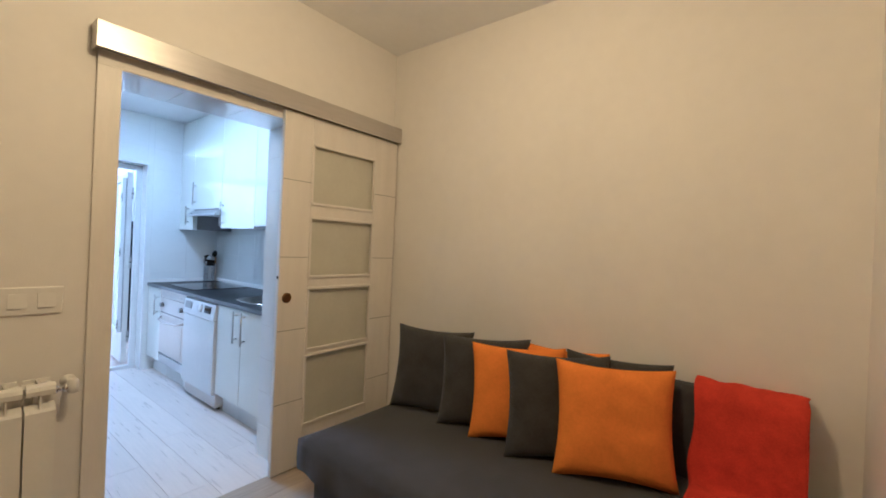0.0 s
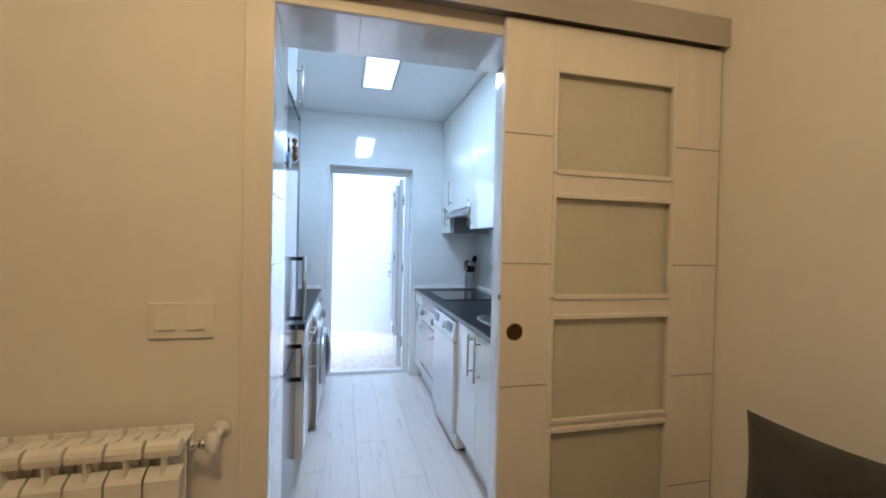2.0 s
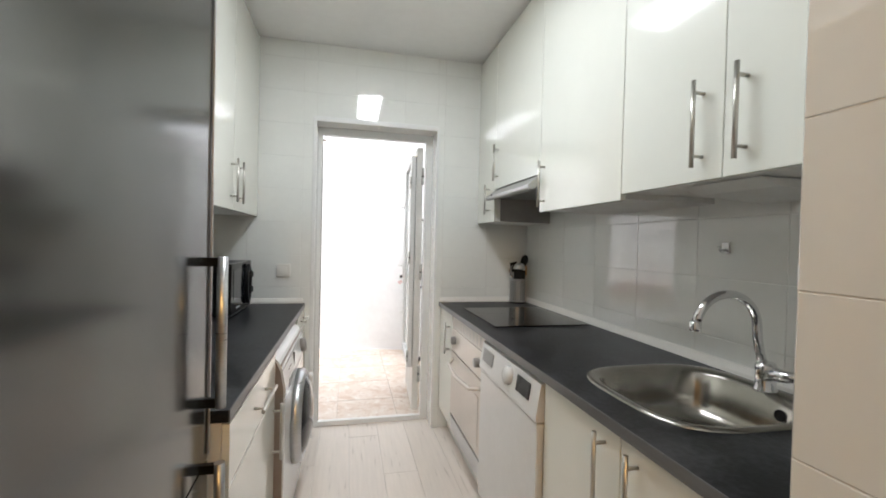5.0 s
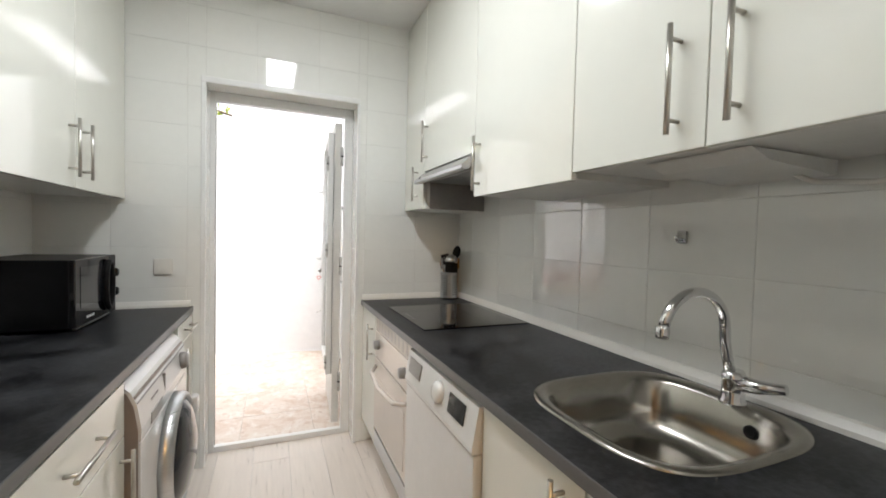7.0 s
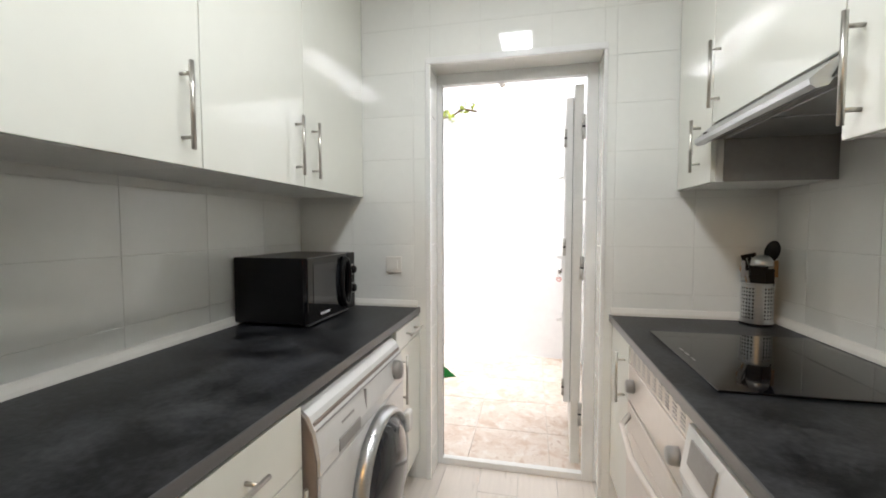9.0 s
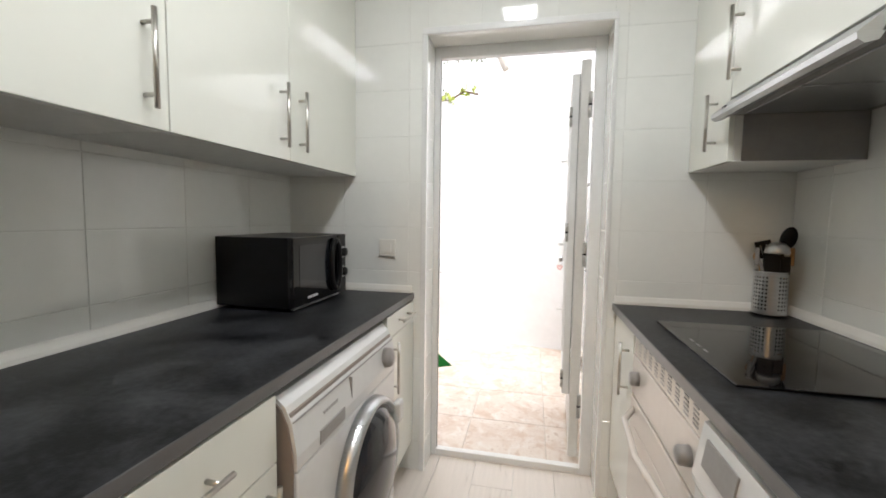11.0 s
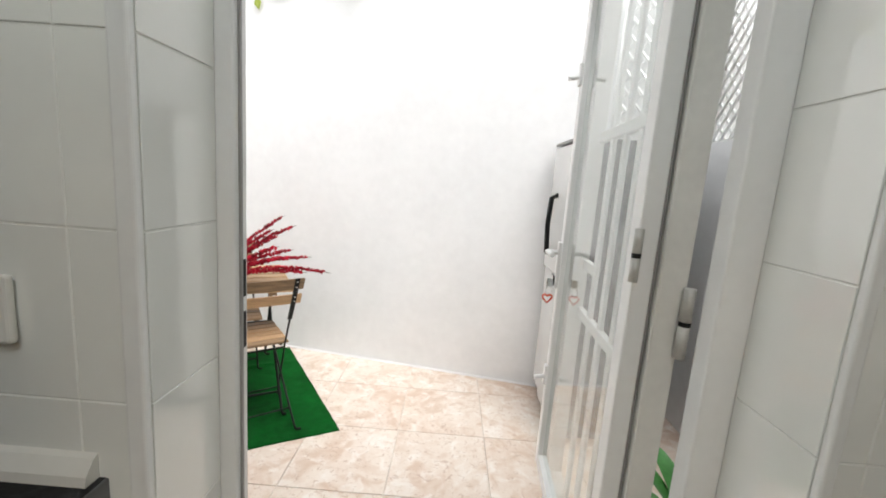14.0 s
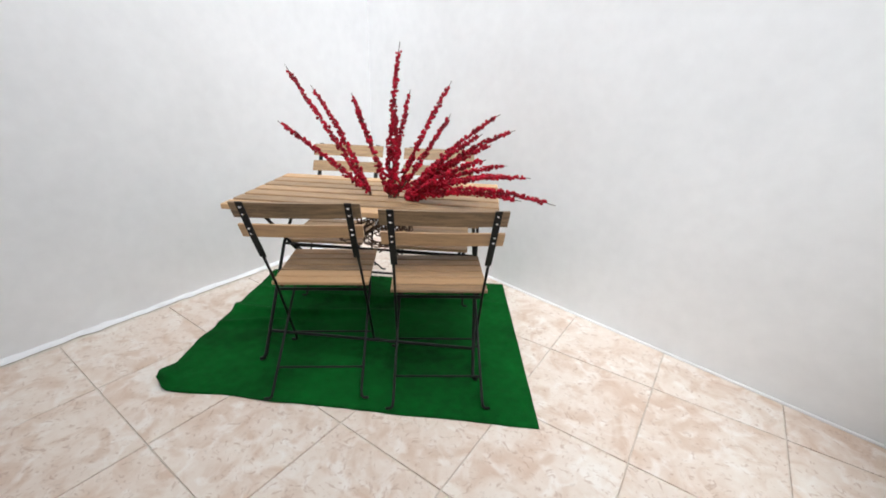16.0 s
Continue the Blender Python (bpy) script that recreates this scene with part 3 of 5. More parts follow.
cushion("cushion", 0.49, 0.49, 0.12, M_PGREY, "dark grey woven cushion at the sofa's far end", lean(1.56, 1.77, 10, 15))
cushion("cushion", 0.49, 0.49, 0.12, M_PGREY, "dark grey woven cushion behind an orange one", lean(1.21, 1.81, 11, 28))
cushion("cushion", 0.48, 0.48, 0.11, M_ORANGE, "bright orange cushion between two grey ones", lean(1.00, 1.80, 9, 30))
cushion("cushion", 0.49, 0.49, 0.11, M_PGREY, "dark grey woven cushion leaning on an orange one", lean(0.765, 1.76, 11, 32))
cushion("cushion", 0.46, 0.47, 0.10, M_ORANGE, "bright orange cushion against the wall, half hidden", lean(0.86, 1.99, 6, 8))
cushion("cushion", 0.48, 0.48, 0.10, M_PGREY, "dark grey woven cushion against the wall, half hidden", lean(0.58, 1.95, 8, 8))
cushion("cushion", 0.50, 0.49, 0.13, M_ORANGE, "large bright orange cushion at the front", lean(0.515, 1.75, 14, 23))


def blanket():
    bm = B()
    n, k = 30, 26
    path = [(2.125, 0.55), (2.120, 0.825), (2.06, 0.848), (1.985, 0.81), (1.955, 0.60), (1.935, 0.44), (1.80, 0.437), (1.50, 0.437), (1.20, 0.437)]
    rows = []
    for i in range(n + 1):
        s = i / n * (len(path) - 1)
        a = min(int(s), len(path) - 2)
        f = s - a
        x, z = (path[a][q] * (1 - f) + path[a + 1][q] * f for q in (0, 1))
        row = []
        for j in range(k + 1):
            v = j / k
            y = -0.105 + 0.37 * v + 0.02 * noise.noise(Vector((s, v * 2, 8)))
            w = 0.010 * noise.noise(Vector((s * 1.3, v * 6, 2)))
            row.append(bm.verts.new((x - abs(w) * 1.2 - 0.006, y, z + 0.012 + w)))
        rows.append(row)
    for i in range(n):
        for j in range(k):
            bm.faces.new((rows[i][j], rows[i][j + 1], rows[i + 1][j + 1], rows[i + 1][j])).smooth = True
    bmesh.ops.recalc_face_normals(bm, faces=bm.faces[:])
    ob = part("blanket", bm, M_RED)
    md = ob.modifiers.new("thick", "SOLIDIFY")
    md.thickness, md.offset = 0.008, 0
    return tagged(ob, "folded red fleece blanket over the sofa's back and seat", "blanket")


blanket()


# ---- kitchen: right side ----
def cabinet(name, at, label, group):
    return thing(name, at, label, "cabinet", group)


XF = 1.412   # fronts of the right base units
ZT = 0.862   # underside of the worktop


def base_front_right(parent, y0, y1, z0, z1):
    return part("door", box(B(), XF - 0.018, XF, y0 + 0.002, y1 - 0.002, z0, z1, 0.0015), M_GLOSS, parent, "glossy white door")


def base_right(y0, y1, label, top=ZT - 0.001):
    c = cabinet("base_cabinet", (1.7, (y0 + y1) / 2, 0), label, "kitchen base cabinets")
    part("body", box(B(), XF + 0.001, XR - 0.01, y0, y1, 0.15, top), M_CARCASS, c)
    part("plinth", box(B(), XF + 0.05, XF + 0.066, y0, y1, 0.0, 0.149), M_CARCASS, c)
    return c


c = base_right(2.605, 3.418, "white glossy sink base cabinet with two doors", 0.70)
for y0, y1, hy in ((2.605, 3.032, 2.972), (3.032, 3.418, 3.092)):
    d = base_front_right(c, y0, y1, 0.155, 0.855)
    bar_handle(d, XF - 0.018, hy, 0.61, 0.845, -0.032)
c = base_right(4.655, 4.998, "narrow white glossy base cabinet beside the oven")
d = base_front_right(c, 4.655, 4.995, 0.155, 0.855)
bar_handle(d, XF - 0.018, 4.72, 0.60, 0.80, -0.032)


def dishwasher():
    th = thing("dishwasher", (1.7, 3.72, 0), "white freestanding dishwasher standing proud of the fronts", "dishwasher")
    y0, y1, xf = 3.424, 4.022, 1.372
    part("body", box(B(), xf + 0.03, 1.98, y0, y1, 0.03, 0.853, 0.004), M_CREAM, th)
    door = part("door", box(B(), xf, xf + 0.029, y0, y1, 0.13, 0.715, 0.006), M_APPL, th)
    bm = prism(B(), [(xf + 0.029, 0.72), (xf - 0.004, 0.72), (xf - 0.006, 0.735), (xf + 0.012, 0.845), (xf + 0.029, 0.85)], "y", y0, y1)
    panel = part("control_panel", bm, M_APPL, th)
    bm = prism(B(), [(xf - 0.001, 0.770), (xf + 0.0078, 0.825), (xf + 0.004, 0.826), (xf - 0.0045, 0.771)], "y", 3.86, 3.985)
    part("grip", bm, M_GREYP, panel, "recessed grey door grip")
    bm = prism(B(), [(xf - 0.001, 0.768), (xf + 0.0078, 0.826), (xf + 0.004, 0.827), (xf - 0.0045, 0.769)], "y", 3.49, 3.60)
    part("display", bm, M_BGLASS, panel, "black display")
    m = Matrix.Translation((xf + 0.001, 3.68, 0.797)) @ Matrix.Rotation(radians(-83), 4, "Y")
    part("dial", lathe(B(), [(0.036, -0.004), (0.034, 0.012), (0.027, 0.018), (0.01, 0.02)], m, 24), M_APPL, panel)
    part("kickplate", box(B(), xf + 0.05, xf + 0.06, y0 + 0.01, y1 - 0.01, 0.02, 0.12), M_DGREY, th)
    for y in (y0 + 0.05, y1 - 0.05):
        part("foot", lathe(B(), [(0.018, 0.0), (0.018, 0.03)], Matrix.Translation((1.45, y, 0)), 12), M_BLACK, th)


dishwasher()


def oven():
    th = thing("oven", (1.7, 4.34, 0.15), "ivory built-in oven with a vented strip and two knobs", "oven")
    y0, y1 = 4.03, 4.648
    part("body", box(B(), XF + 0.002, 1.95, y0, y1, 0.15, 0.855), M_CARCASS, th)
    strip = part("vent_strip", box(B(), XF - 0.016, XF, y0, y1, 0.785, 0.858, 0.002), M_CREAM, th)
    for k in range(9):
        for s in range(5):
            yy = y0 + 0.05 + k * 0.060
            part("vent_slot", box(B(), XF - 0.0175, XF - 0.0155, yy, yy + 0.03, 0.797 + s * 0.011, 0.801 + s * 0.011), M_DGREY, strip)
    panel = part("control_panel", box(B(), XF - 0.020, XF, y0, y1, 0.645, 0.782, 0.003), M_CREAM, th)
    for y in (4.11, 4.57):
        m = Matrix.Translation((XF - 0.020, y, 0.72)) @ Matrix.Rotation(radians(-90), 4, "Y")
        part("knob", lathe(B(), [(0.024, 0), (0.023, 0.022), (0.019, 0.027), (0.008, 0.028)], m, 20), M_GREYP, panel, "dark grey knob")
    door = part("door", box(B(), XF - 0.022, XF, y0, y1, 0.255, 0.638, 0.004), M_CREAM, th)
    part("window", box(B(), XF - 0.0245, XF - 0.0225, y0 + 0.07, y1 - 0.07, 0.30, 0.55), M_CREAM, door)
    bm = B()
    tube(bm, [(XF - 0.02, y0 + 0.04, 0.60), (XF - 0.062, y0 + 0.10, 0.585), (XF - 0.075, 4.34, 0.575), (XF - 0.062, y1 - 0.10, 0.585), (XF - 0.02, y1 - 0.04, 0.60)], 0.010, 10)
    part("handle", bm, M_CREAM, door, "curved ivory handle")
    part("gap", box(B(), XF - 0.012, XF - 0.002, y0, y1, 0.632, 0.652), M_BLACK, th)
    part("drawer", box(B(), XF - 0.018, XF, y0, y1, 0.155, 0.235, 0.002), M_STEEL, th, "steel strip under the oven door")
    part("plinth", box(B(), XF + 0.05, XF + 0.066, y0, y1, 0.0, 0.149), M_CARCASS, th)


oven()


def worktop(name, x0, x1, y0, y1, hole, front, label):
    """A dark slab with an edging along its front; hole: centre and half sizes of a rounded cut-out."""
    th = thing(name, ((x0 + x1) / 2, (y0 + y1) / 2, 0.862), label, "worktop")
    bm = B()
    if hole:
        cx, cy, a, b = hole
        n = 48
        rim = [(cx + a * math.copysign(abs(math.cos(t)) ** (2 / 3.4), math.cos(t)), cy + b * math.copysign(abs(math.sin(t)) ** (2 / 3.4), math.sin(t))) for t in (2 * math.pi * k / n for k in range(n))]
        loops = []
        for z in (0.8625, 0.892):
            edges = []
            for loop in (((x0, y0), (x1, y0), (x1, y1), (x0, y1)), rim):
                vs = [bm.verts.new((*p, z)) for p in loop]
                edges += [bm.edges.new((vs[k - 1], vs[k])) for k in range(len(vs))]
                loops.append(vs)
            bmesh.ops.triangle_fill(bm, use_beauty=True, edges=edges)
        for lo, hi in ((loops[0], loops[2]), (loops[1], loops[3])):
            for k in range(len(lo)):
                bm.faces.new((lo[k - 1], lo[k], hi[k], hi[k - 1]))
        bmesh.ops.recalc_face_normals(bm, faces=bm.faces[:])
    else:
        box(bm, x0, x1, y0, y1, 0.8625, 0.892)
    part("slab", bm, M_TOP, th)
    xe = x0 if front < 0 else x1
    bm = B()
    box(bm, min(xe, xe + front * 0.004), max(xe, xe + front * 0.004), y0, y1, 0.8625, 0.8922, 0.0012)
    part("edging", bm, M_EDGE, th, "grey metal-look edging")
    return th


worktop("worktop", 1.384, XR - 0.002, 2.60, YF - 0.002, (1.738, 3.174, 0.233, 0.223), -1, "long dark slate-look worktop with an inset sink")


def upstand(x0, x1, y0, y1, face):
    """A white quarter-round strip where worktop and tiles meet."""
    s = thing("upstand", ((x0 + x1) / 2, (y0 + y1) / 2, 0.892), "white plastic sealing strip along the worktop", "trim")
    bm = B()
    if face in "xX":
        w = 1 if face == "x" else -1
        xx = x0 if face == "x" else x1
        prism(bm, [(xx, 0.8925), (xx + w * 0.022, 0.8925), (xx + w * 0.020, 0.905), (xx + w * 0.008, 0.922), (xx, 0.926)], "y", y0, y1)
    else:
        prism(bm, [(y1, 0.8925), (y1 - 0.022, 0.8925), (y1 - 0.020, 0.905), (y1 - 0.008, 0.922), (y1, 0.926)], "x", x0, x1)
    part("strip", bm, M_SWITCH, s)


upstand(XR - 0.03, XR - 0.001, 2.60, YF - 0.026, "X")
upstand(1.386, XR - 0.024, YF - 0.03, YF - 0.001, "y")
upstand(XL + 0.001, XL + 0.03, 3.255, YF - 0.026, "x")
upstand(XL + 0.024, 0.47, YF - 0.03, YF - 0.001, "y")


def ring_sheet(bm, rings):
    n = len(rings[0])
    vs = [[bm.verts.new(p) for p in r] for r in rings]
    for a, b in zip(vs, vs[1:]):
        for k in range(n):
            bm.faces.new((a[k], a[(k + 1) % n], b[(k + 1) % n], b[k])).smooth = True
    return vs


def sink():
    th = thing("sink", (1.72, 3.18, 0.893), "inset stainless steel sink bowl with a wide rim", "sink")
    cx, cy = 1.738, 3.174

    def oval(a, b, z, p=3.4, n=56):
        a, b = a * 0.963, b * 0.97
        return [(cx + a * math.copysign(abs(math.cos(t)) ** (2 / p), math.cos(t)), cy + b * math.copysign(abs(math.sin(t)) ** (2 / p), math.sin(t)), z) for t in (2 * math.pi * k / n for k in range(n))]

    bm = B()
    vs = ring_sheet(bm, [oval(0.272, 0.258, 0.893), oval(0.270, 0.256, 0.898), oval(0.256, 0.242, 0.899), oval(0.240, 0.228, 0.895), oval(0.228, 0.216, 0.885), oval(0.216, 0.205, 0.80), oval(0.198, 0.190, 0.755), oval(0.14, 0.13, 0.742), oval(0.042, 0.042, 0.738)])
    bm.faces.new(vs[-1])
    bmesh.ops.recalc_face_normals(bm, faces=bm.faces[:])
    for f in bm.faces:
        f.normal_flip()
    part("bowl", bm, M_SINK, th)
    m = Matrix.Translation((1.947, 3.085, 0.845)) @ Matrix.Rotation(radians(-83), 4, "Y")
    part("overflow", lathe(B(), [(0.016, 0.0), (0.016, 0.005), (0.011, 0.006), (0.010, 0.003)], m, 20), M_IRON, th, "dark round overflow")
    part("drain", lathe(B(), [(0.042, 0.0), (0.042, 0.003), (0.034, 0.004), (0.03, 0.001)], Matrix.Translation((cx, cy, 0.7385)), 24), M_CHROME, th)


sink()


def tap():
    x, y = 1.945, 3.13
    th = thing("tap", (x, y, 0.893), "chrome single-lever kitchen tap with a swan neck", "tap")
    part("body", lathe(B(), [(0.030, 0.006), (0.030, 0.012), (0.026, 0.018), (0.025, 0.06), (0.028, 0.075), (0.022, 0.09)], Matrix.Translation((x, y, 0.893)), 24), M_CHROME, th)
    pts = []
    for k in range(17):
        a = math.pi * k / 16 * 0.95
        pts.append((x - 0.02 - 0.105 + 0.105 * math.cos(a), y + 0.014 + 0.006 * k / 16, 1.085 + 0.095 * math.sin(a)))
    neck = [(x - 0.005, y + 0.004, 0.965), (x - 0.012, y + 0.010, 1.01), (x - 0.018, y + 0.013, 1.05)] + pts
    part("spout", tube(B(), neck, 0.0125, 14), M_CHROME, th)
    tip = Vector(pts[-1])
    part("aerator", lathe(B(), [(0.014, 0), (0.0155, 0.004), (0.0155, 0.026), (0.0125, 0.028)], Matrix.Translation((tip.x - 0.003, tip.y, tip.z - 0.024)), 18), M_CHROME, th)
    part("lever", tube(B(), [(x + 0.0, y - 0.015, 0.955), (x + 0.010, y - 0.05, 0.955), (x + 0.020, y - 0.105, 0.966)], 0.021, 12, 0.012), M_CHROME, th)


tap()
hook = thing("wall_hook", (2.03, 3.35, 1.315), "small chrome hook stuck on the tiles", "hook")
part("plate", box(B(), 2.028, 2.036, 3.335, 3.368, 1.295, 1.335, 0.003), M_CHROME, hook)
part("peg", tube(B(), [(2.03, 3.35, 1.308), (2.008, 3.35, 1.303), (2.0, 3.35, 1.318)], 0.005), M_CHROME, hook)

hob = thing("hob", (1.75, 4.38, 0.893), "black glass ceramic hob set in the worktop", "hob")
part("glass", box(B(), 1.472, 1.992, 4.10, 4.685, 0.8935, 0.899, 0.002), M_BGLASS, hob)
for y in (4.33, 4.38, 4.43):
    part("touch_mark", box(B(), 1.50, 1.507, y, y + 0.03, 0.8992, 0.8995), M_GREYP, hob, "pale touch control mark")


def utensil_pot():
    x, y, z = 1.940, 4.925, 0.893
    th = thing("utensil_holder", (x, y, z), "perforated stainless steel pot full of kitchen utensils", "utensil holder")
    bm = B()
    r, h, seg, rows = 0.056, 0.165, 60, 22
    grid = [[bm.verts.new((x + r * math.cos(2 * math.pi * k / seg), y + r * math.sin(2 * math.pi * k / seg), z + 0.004 + h * i / rows)) for k in range(seg)] for i in range(rows + 1)]
    for i in range(rows):
        for k in range(seg):
            hole = 2 <= i <= 19 and i % 2 and k % 15 < 9 and k % 15 % 2 == 0
            if not hole:
                bm.faces.new((grid[i][k], grid[i][(k + 1) % seg], grid[i + 1][(k + 1) % seg], grid[i + 1][k])).smooth = True
    bm.faces.new(grid[0][::-1])
    part("pot", bm, M_STEEL, th)
    part("liner", lathe(B(), [(0.052, 0.006), (0.052, 0.15), (0.048, 0.15), (0.048, 0.01)], Matrix.Translation((x, y, z)), 24), M_BLACK, th)
    bm = B()
    tube(bm, [(x + r * math.cos(a), y + r * math.sin(a), z + 0.170) for a in (2 * math.pi * k / 40 for k in range(40))], 0.003, 6, closed=True)
    part("rim", bm, M_STEEL, th)
    # name, foot x and y, head x, y and height, material, label
    tools = [
        ("spoon", 0.020, 0.010, 0.046, -0.004, 0.300, M_BLACK, "big black nylon spoon standing in the pot"),
        ("ladle", 0.002, -0.012, 0.004, -0.018, 0.262, M_STEEL, "steel ladle with its round bowl turned up"),
        ("slotted_turner", -0.012, 0.026, -0.014, 0.034, 0.256, M_BLACK, "black nylon slotted turner standing in the pot"),
        ("spatula", 0.012, -0.030, 0.012, -0.034, 0.205, M_BLACK, "short black nylon spatula standing in the pot"),
        ("masher", -0.014, -0.026, -0.018, -0.036, 0.212, M_BLACK, "black nylon masher standing in the pot"),
        ("tongs", -0.036, -0.018, -0.066, -0.026, 0.235, M_GREYP, "grey tongs leaning over the rim of the pot"),
        ("wooden_spoon", -0.034, -0.002, -0.058, 0.002, 0.228, M_WOODSPOON, "beech spoon leaning out of the pot"),
        ("wooden_fork", 0.042, -0.010, 0.056, -0.016, 0.236, M_WOODSPOON, "beech fork leaning out of the pot"),
    ]
    for name, ax, ay, bx, by, hh, mt, label in tools:
        t = thing(name, (x + ax, y + ay, z + 0.02), label, "utensil", "utensils in the pot")
        top = Vector((x + bx, y + by, z + hh))
        part("shaft", tube(B(), [(x + ax * 0.4, y + ay * 0.4, z + 0.02), tuple(Vector((x + ax, y + ay, z + 0.17)).lerp(top, 0.3)), tuple(top)], 0.0065, 8, 0.005), mt, t)
        bm = B()
        turn = Matrix.Translation(top) @ Matrix.Rotation(radians(-28), 4, "Z")
        if name == "ladle":
            lathe(bm, [(0.039, -0.020), (0.040, -0.016), (0.036, 0.004), (0.024, 0.018), (0.006, 0.024)], turn, 20)
        elif name == "spoon":
            bmesh.ops.create_icosphere(bm, subdivisions=3, radius=1.0, matrix=turn @ Matrix.Rotation(radians(12), 4, "Y") @ Matrix.Diagonal((0.026, 0.009, 0.045, 1)))
        elif name == "wooden_spoon":
            bmesh.ops.create_icosphere(bm, subdivisions=2, radius=1.0, matrix=turn @ Matrix.Diagonal((0.009, 0.006, 0.016, 1)))
        elif name == "slotted_turner":
            for k in range(3):
                box(bm, -0.026 + k * 0.0185, -0.011 + k * 0.0185, -0.002, 0.002, -0.024, 0.016)
            box(bm, -0.026, 0.026, -0.002, 0.002, 0.016, 0.032, 0.001, 1)
            box(bm, -0.026, 0.026, -0.002, 0.002, -0.036, -0.024, 0.001, 1)
            bmesh.ops.transform(bm, matrix=turn @ Matrix.Rotation(radians(-16), 4, "Y"), verts=bm.verts[:])
        else:
            w = {"spatula": 0.028, "masher": 0.024}.get(name, 0.007)
            box(bm, -w, w, -0.003, 0.003, -0.040, 0.028, 0.0025, 2)
            bmesh.ops.transform(bm, matrix=turn, verts=bm.verts[:])
        part("head", bm, mt, t, smooth=name in ("spoon", "wooden_spoon"))
    part("foot_ring", tube(B(), [(x + 0.056 * math.cos(a), y + 0.056 * math.sin(a), z + 0.004) for a in (2 * math.pi * k / 40 for k in range(40))], 0.0045, 6, closed=True), M_BLACK, th, "black foot ring")


utensil_pot()

# right wall units
XU = 1.65


def wall_unit_right(y0, y1, z0, label):
    c = cabinet("wall_cabinet", (1.85, (y0 + y1) / 2, z0), label, "kitchen wall cabinets")
    part("body", box(B(), XU + 0.019, XR - 0.003, y0 + 0.001, y1 - 0.001, z0, HK - 0.003), M_CARCASS, c)
    return c


def wall_door_right(c, y0, y1, z0, hy, hz0, hz1):
    d = part("door", box(B(), XU, XU + 0.018, y0 + 0.0015, y1 - 0.0015, z0 - 0.004, HK - 0.012, 0.0015), M_GLOSS, c, "glossy white door")
    bar_handle(d, XU, hy, hz0, hz1, -0.033)


c = wall_unit_right(2.605, 3.408, 1.492, "glossy white wall cabinet with two doors above the sink")
wall_door_right(c, 2.605, 3.022, 1.492, 2.962, 1.52, 1.745)
wall_door_right(c, 3.022, 3.408, 1.492, 3.084, 1.52, 1.745)
c = wall_unit_right(3.409, 4.022, 1.472, "glossy white wall cabinet beside the hood")
wall_door_right(c, 3.409, 4.022, 1.472, 3.972, 1.488, 1.708)
c = wall_unit_right(4.023, 4.652, 1.66, "glossy white wall cabinet above the hood")
wall_door_right(c, 4.023, 4.652, 1.66, 4.60, 1.70, 1.925)
c = wall_unit_right(4.653, 4.998, 1.452, "narrow glossy white wall cabinet in the corner")
wall_door_right(c, 4.653, 4.996, 1.456, 4.755, 1.50, 1.695)

drainer = thing("lamp_under_cabinet", (1.95, 2.95, 1.47), "slim fitting with a looped cable under the wall cabinet", "cable")
part("fitting", prism(B(), [(1.72, 1.489), (2.02, 1.489), (2.02, 1.455), (1.78, 1.468)], "y", 2.98, 3.22), M_CARCASS, drainer)
part("cable", tube(B(), [(1.97, 3.06, 1.475), (1.975, 3.0, 1.44), (1.98, 2.9, 1.43), (1.98, 2.78, 1.45), (1.975, 2.70, 1.48)], 0.006, 8), M_SWITCH, drainer, "white looped cable")
part("plug", box(B(), 1.93, 2.0, 2.62, 2.74, 1.455, 1.488, 0.008), M_BLACK, drainer, "dark plug")


def hood():
    th = thing("cooker_hood", (1.8, 4.34, 1.6), "slim stainless pull-out cooker hood under the wall cabinet", "cooker hood")
    y0, y1 = 4.026, 4.65
    part("visor", prism(B(), [(1.592, 1.600), (1.594, 1.588), (1.606, 1.580), (1.628, 1.585), (1.655, 1.634), (1.650, 1.642), (1.640, 1.642)], "y", y0, y1), M_STEEL, th)
    part("body", prism(B(), [(1.63, 1.600), (1.66, 1.655), (2.035, 1.655), (2.035, 1.60)], "y", y0, y1), M_DGREY, th)
    for y in (y0 + 0.03, (y0 + y1) / 2 + 0.005):
        part("filter_panel", box(B(), 1.68, 2.0, y, y + 0.275, 1.596, 1.600, 0.001), M_STEEL, th)
    part("side_panel", box(B(), 1.69, 2.035, 4.648, 4.652, 1.452, 1.60), M_DGREY, th, "grey side panel")
    part("switch", box(B(), 1.597, 1.603, 4.56, 4.585, 1.600, 1.612, 0.002), M_BLACK, th)


hood()

# ---- kitchen: left side ----
XB = 0.462
XUL = 0.182


def base_left(y0, y1, label):
    c = cabinet("base_cabinet", (0.15, (y0 + y1) / 2, 0), label, "kitchen base cabinets")
    part("body", box(B(), XL + 0.004, XB - 0.001, y0, y1, 0.15, ZT - 0.001), M_CARCASS, c)
    part("plinth", box(B(), XB - 0.066, XB - 0.05, y0, y1, 0.0, 0.149), M_CARCASS, c)
    return c


def front_left(c, name, y0, y1, z0, z1):
    return part(name, box(B(), XB, XB + 0.018, y0 + 0.002, y1 - 0.002, z0, z1, 0.0015), M_GLOSS, c, "glossy white " + name)


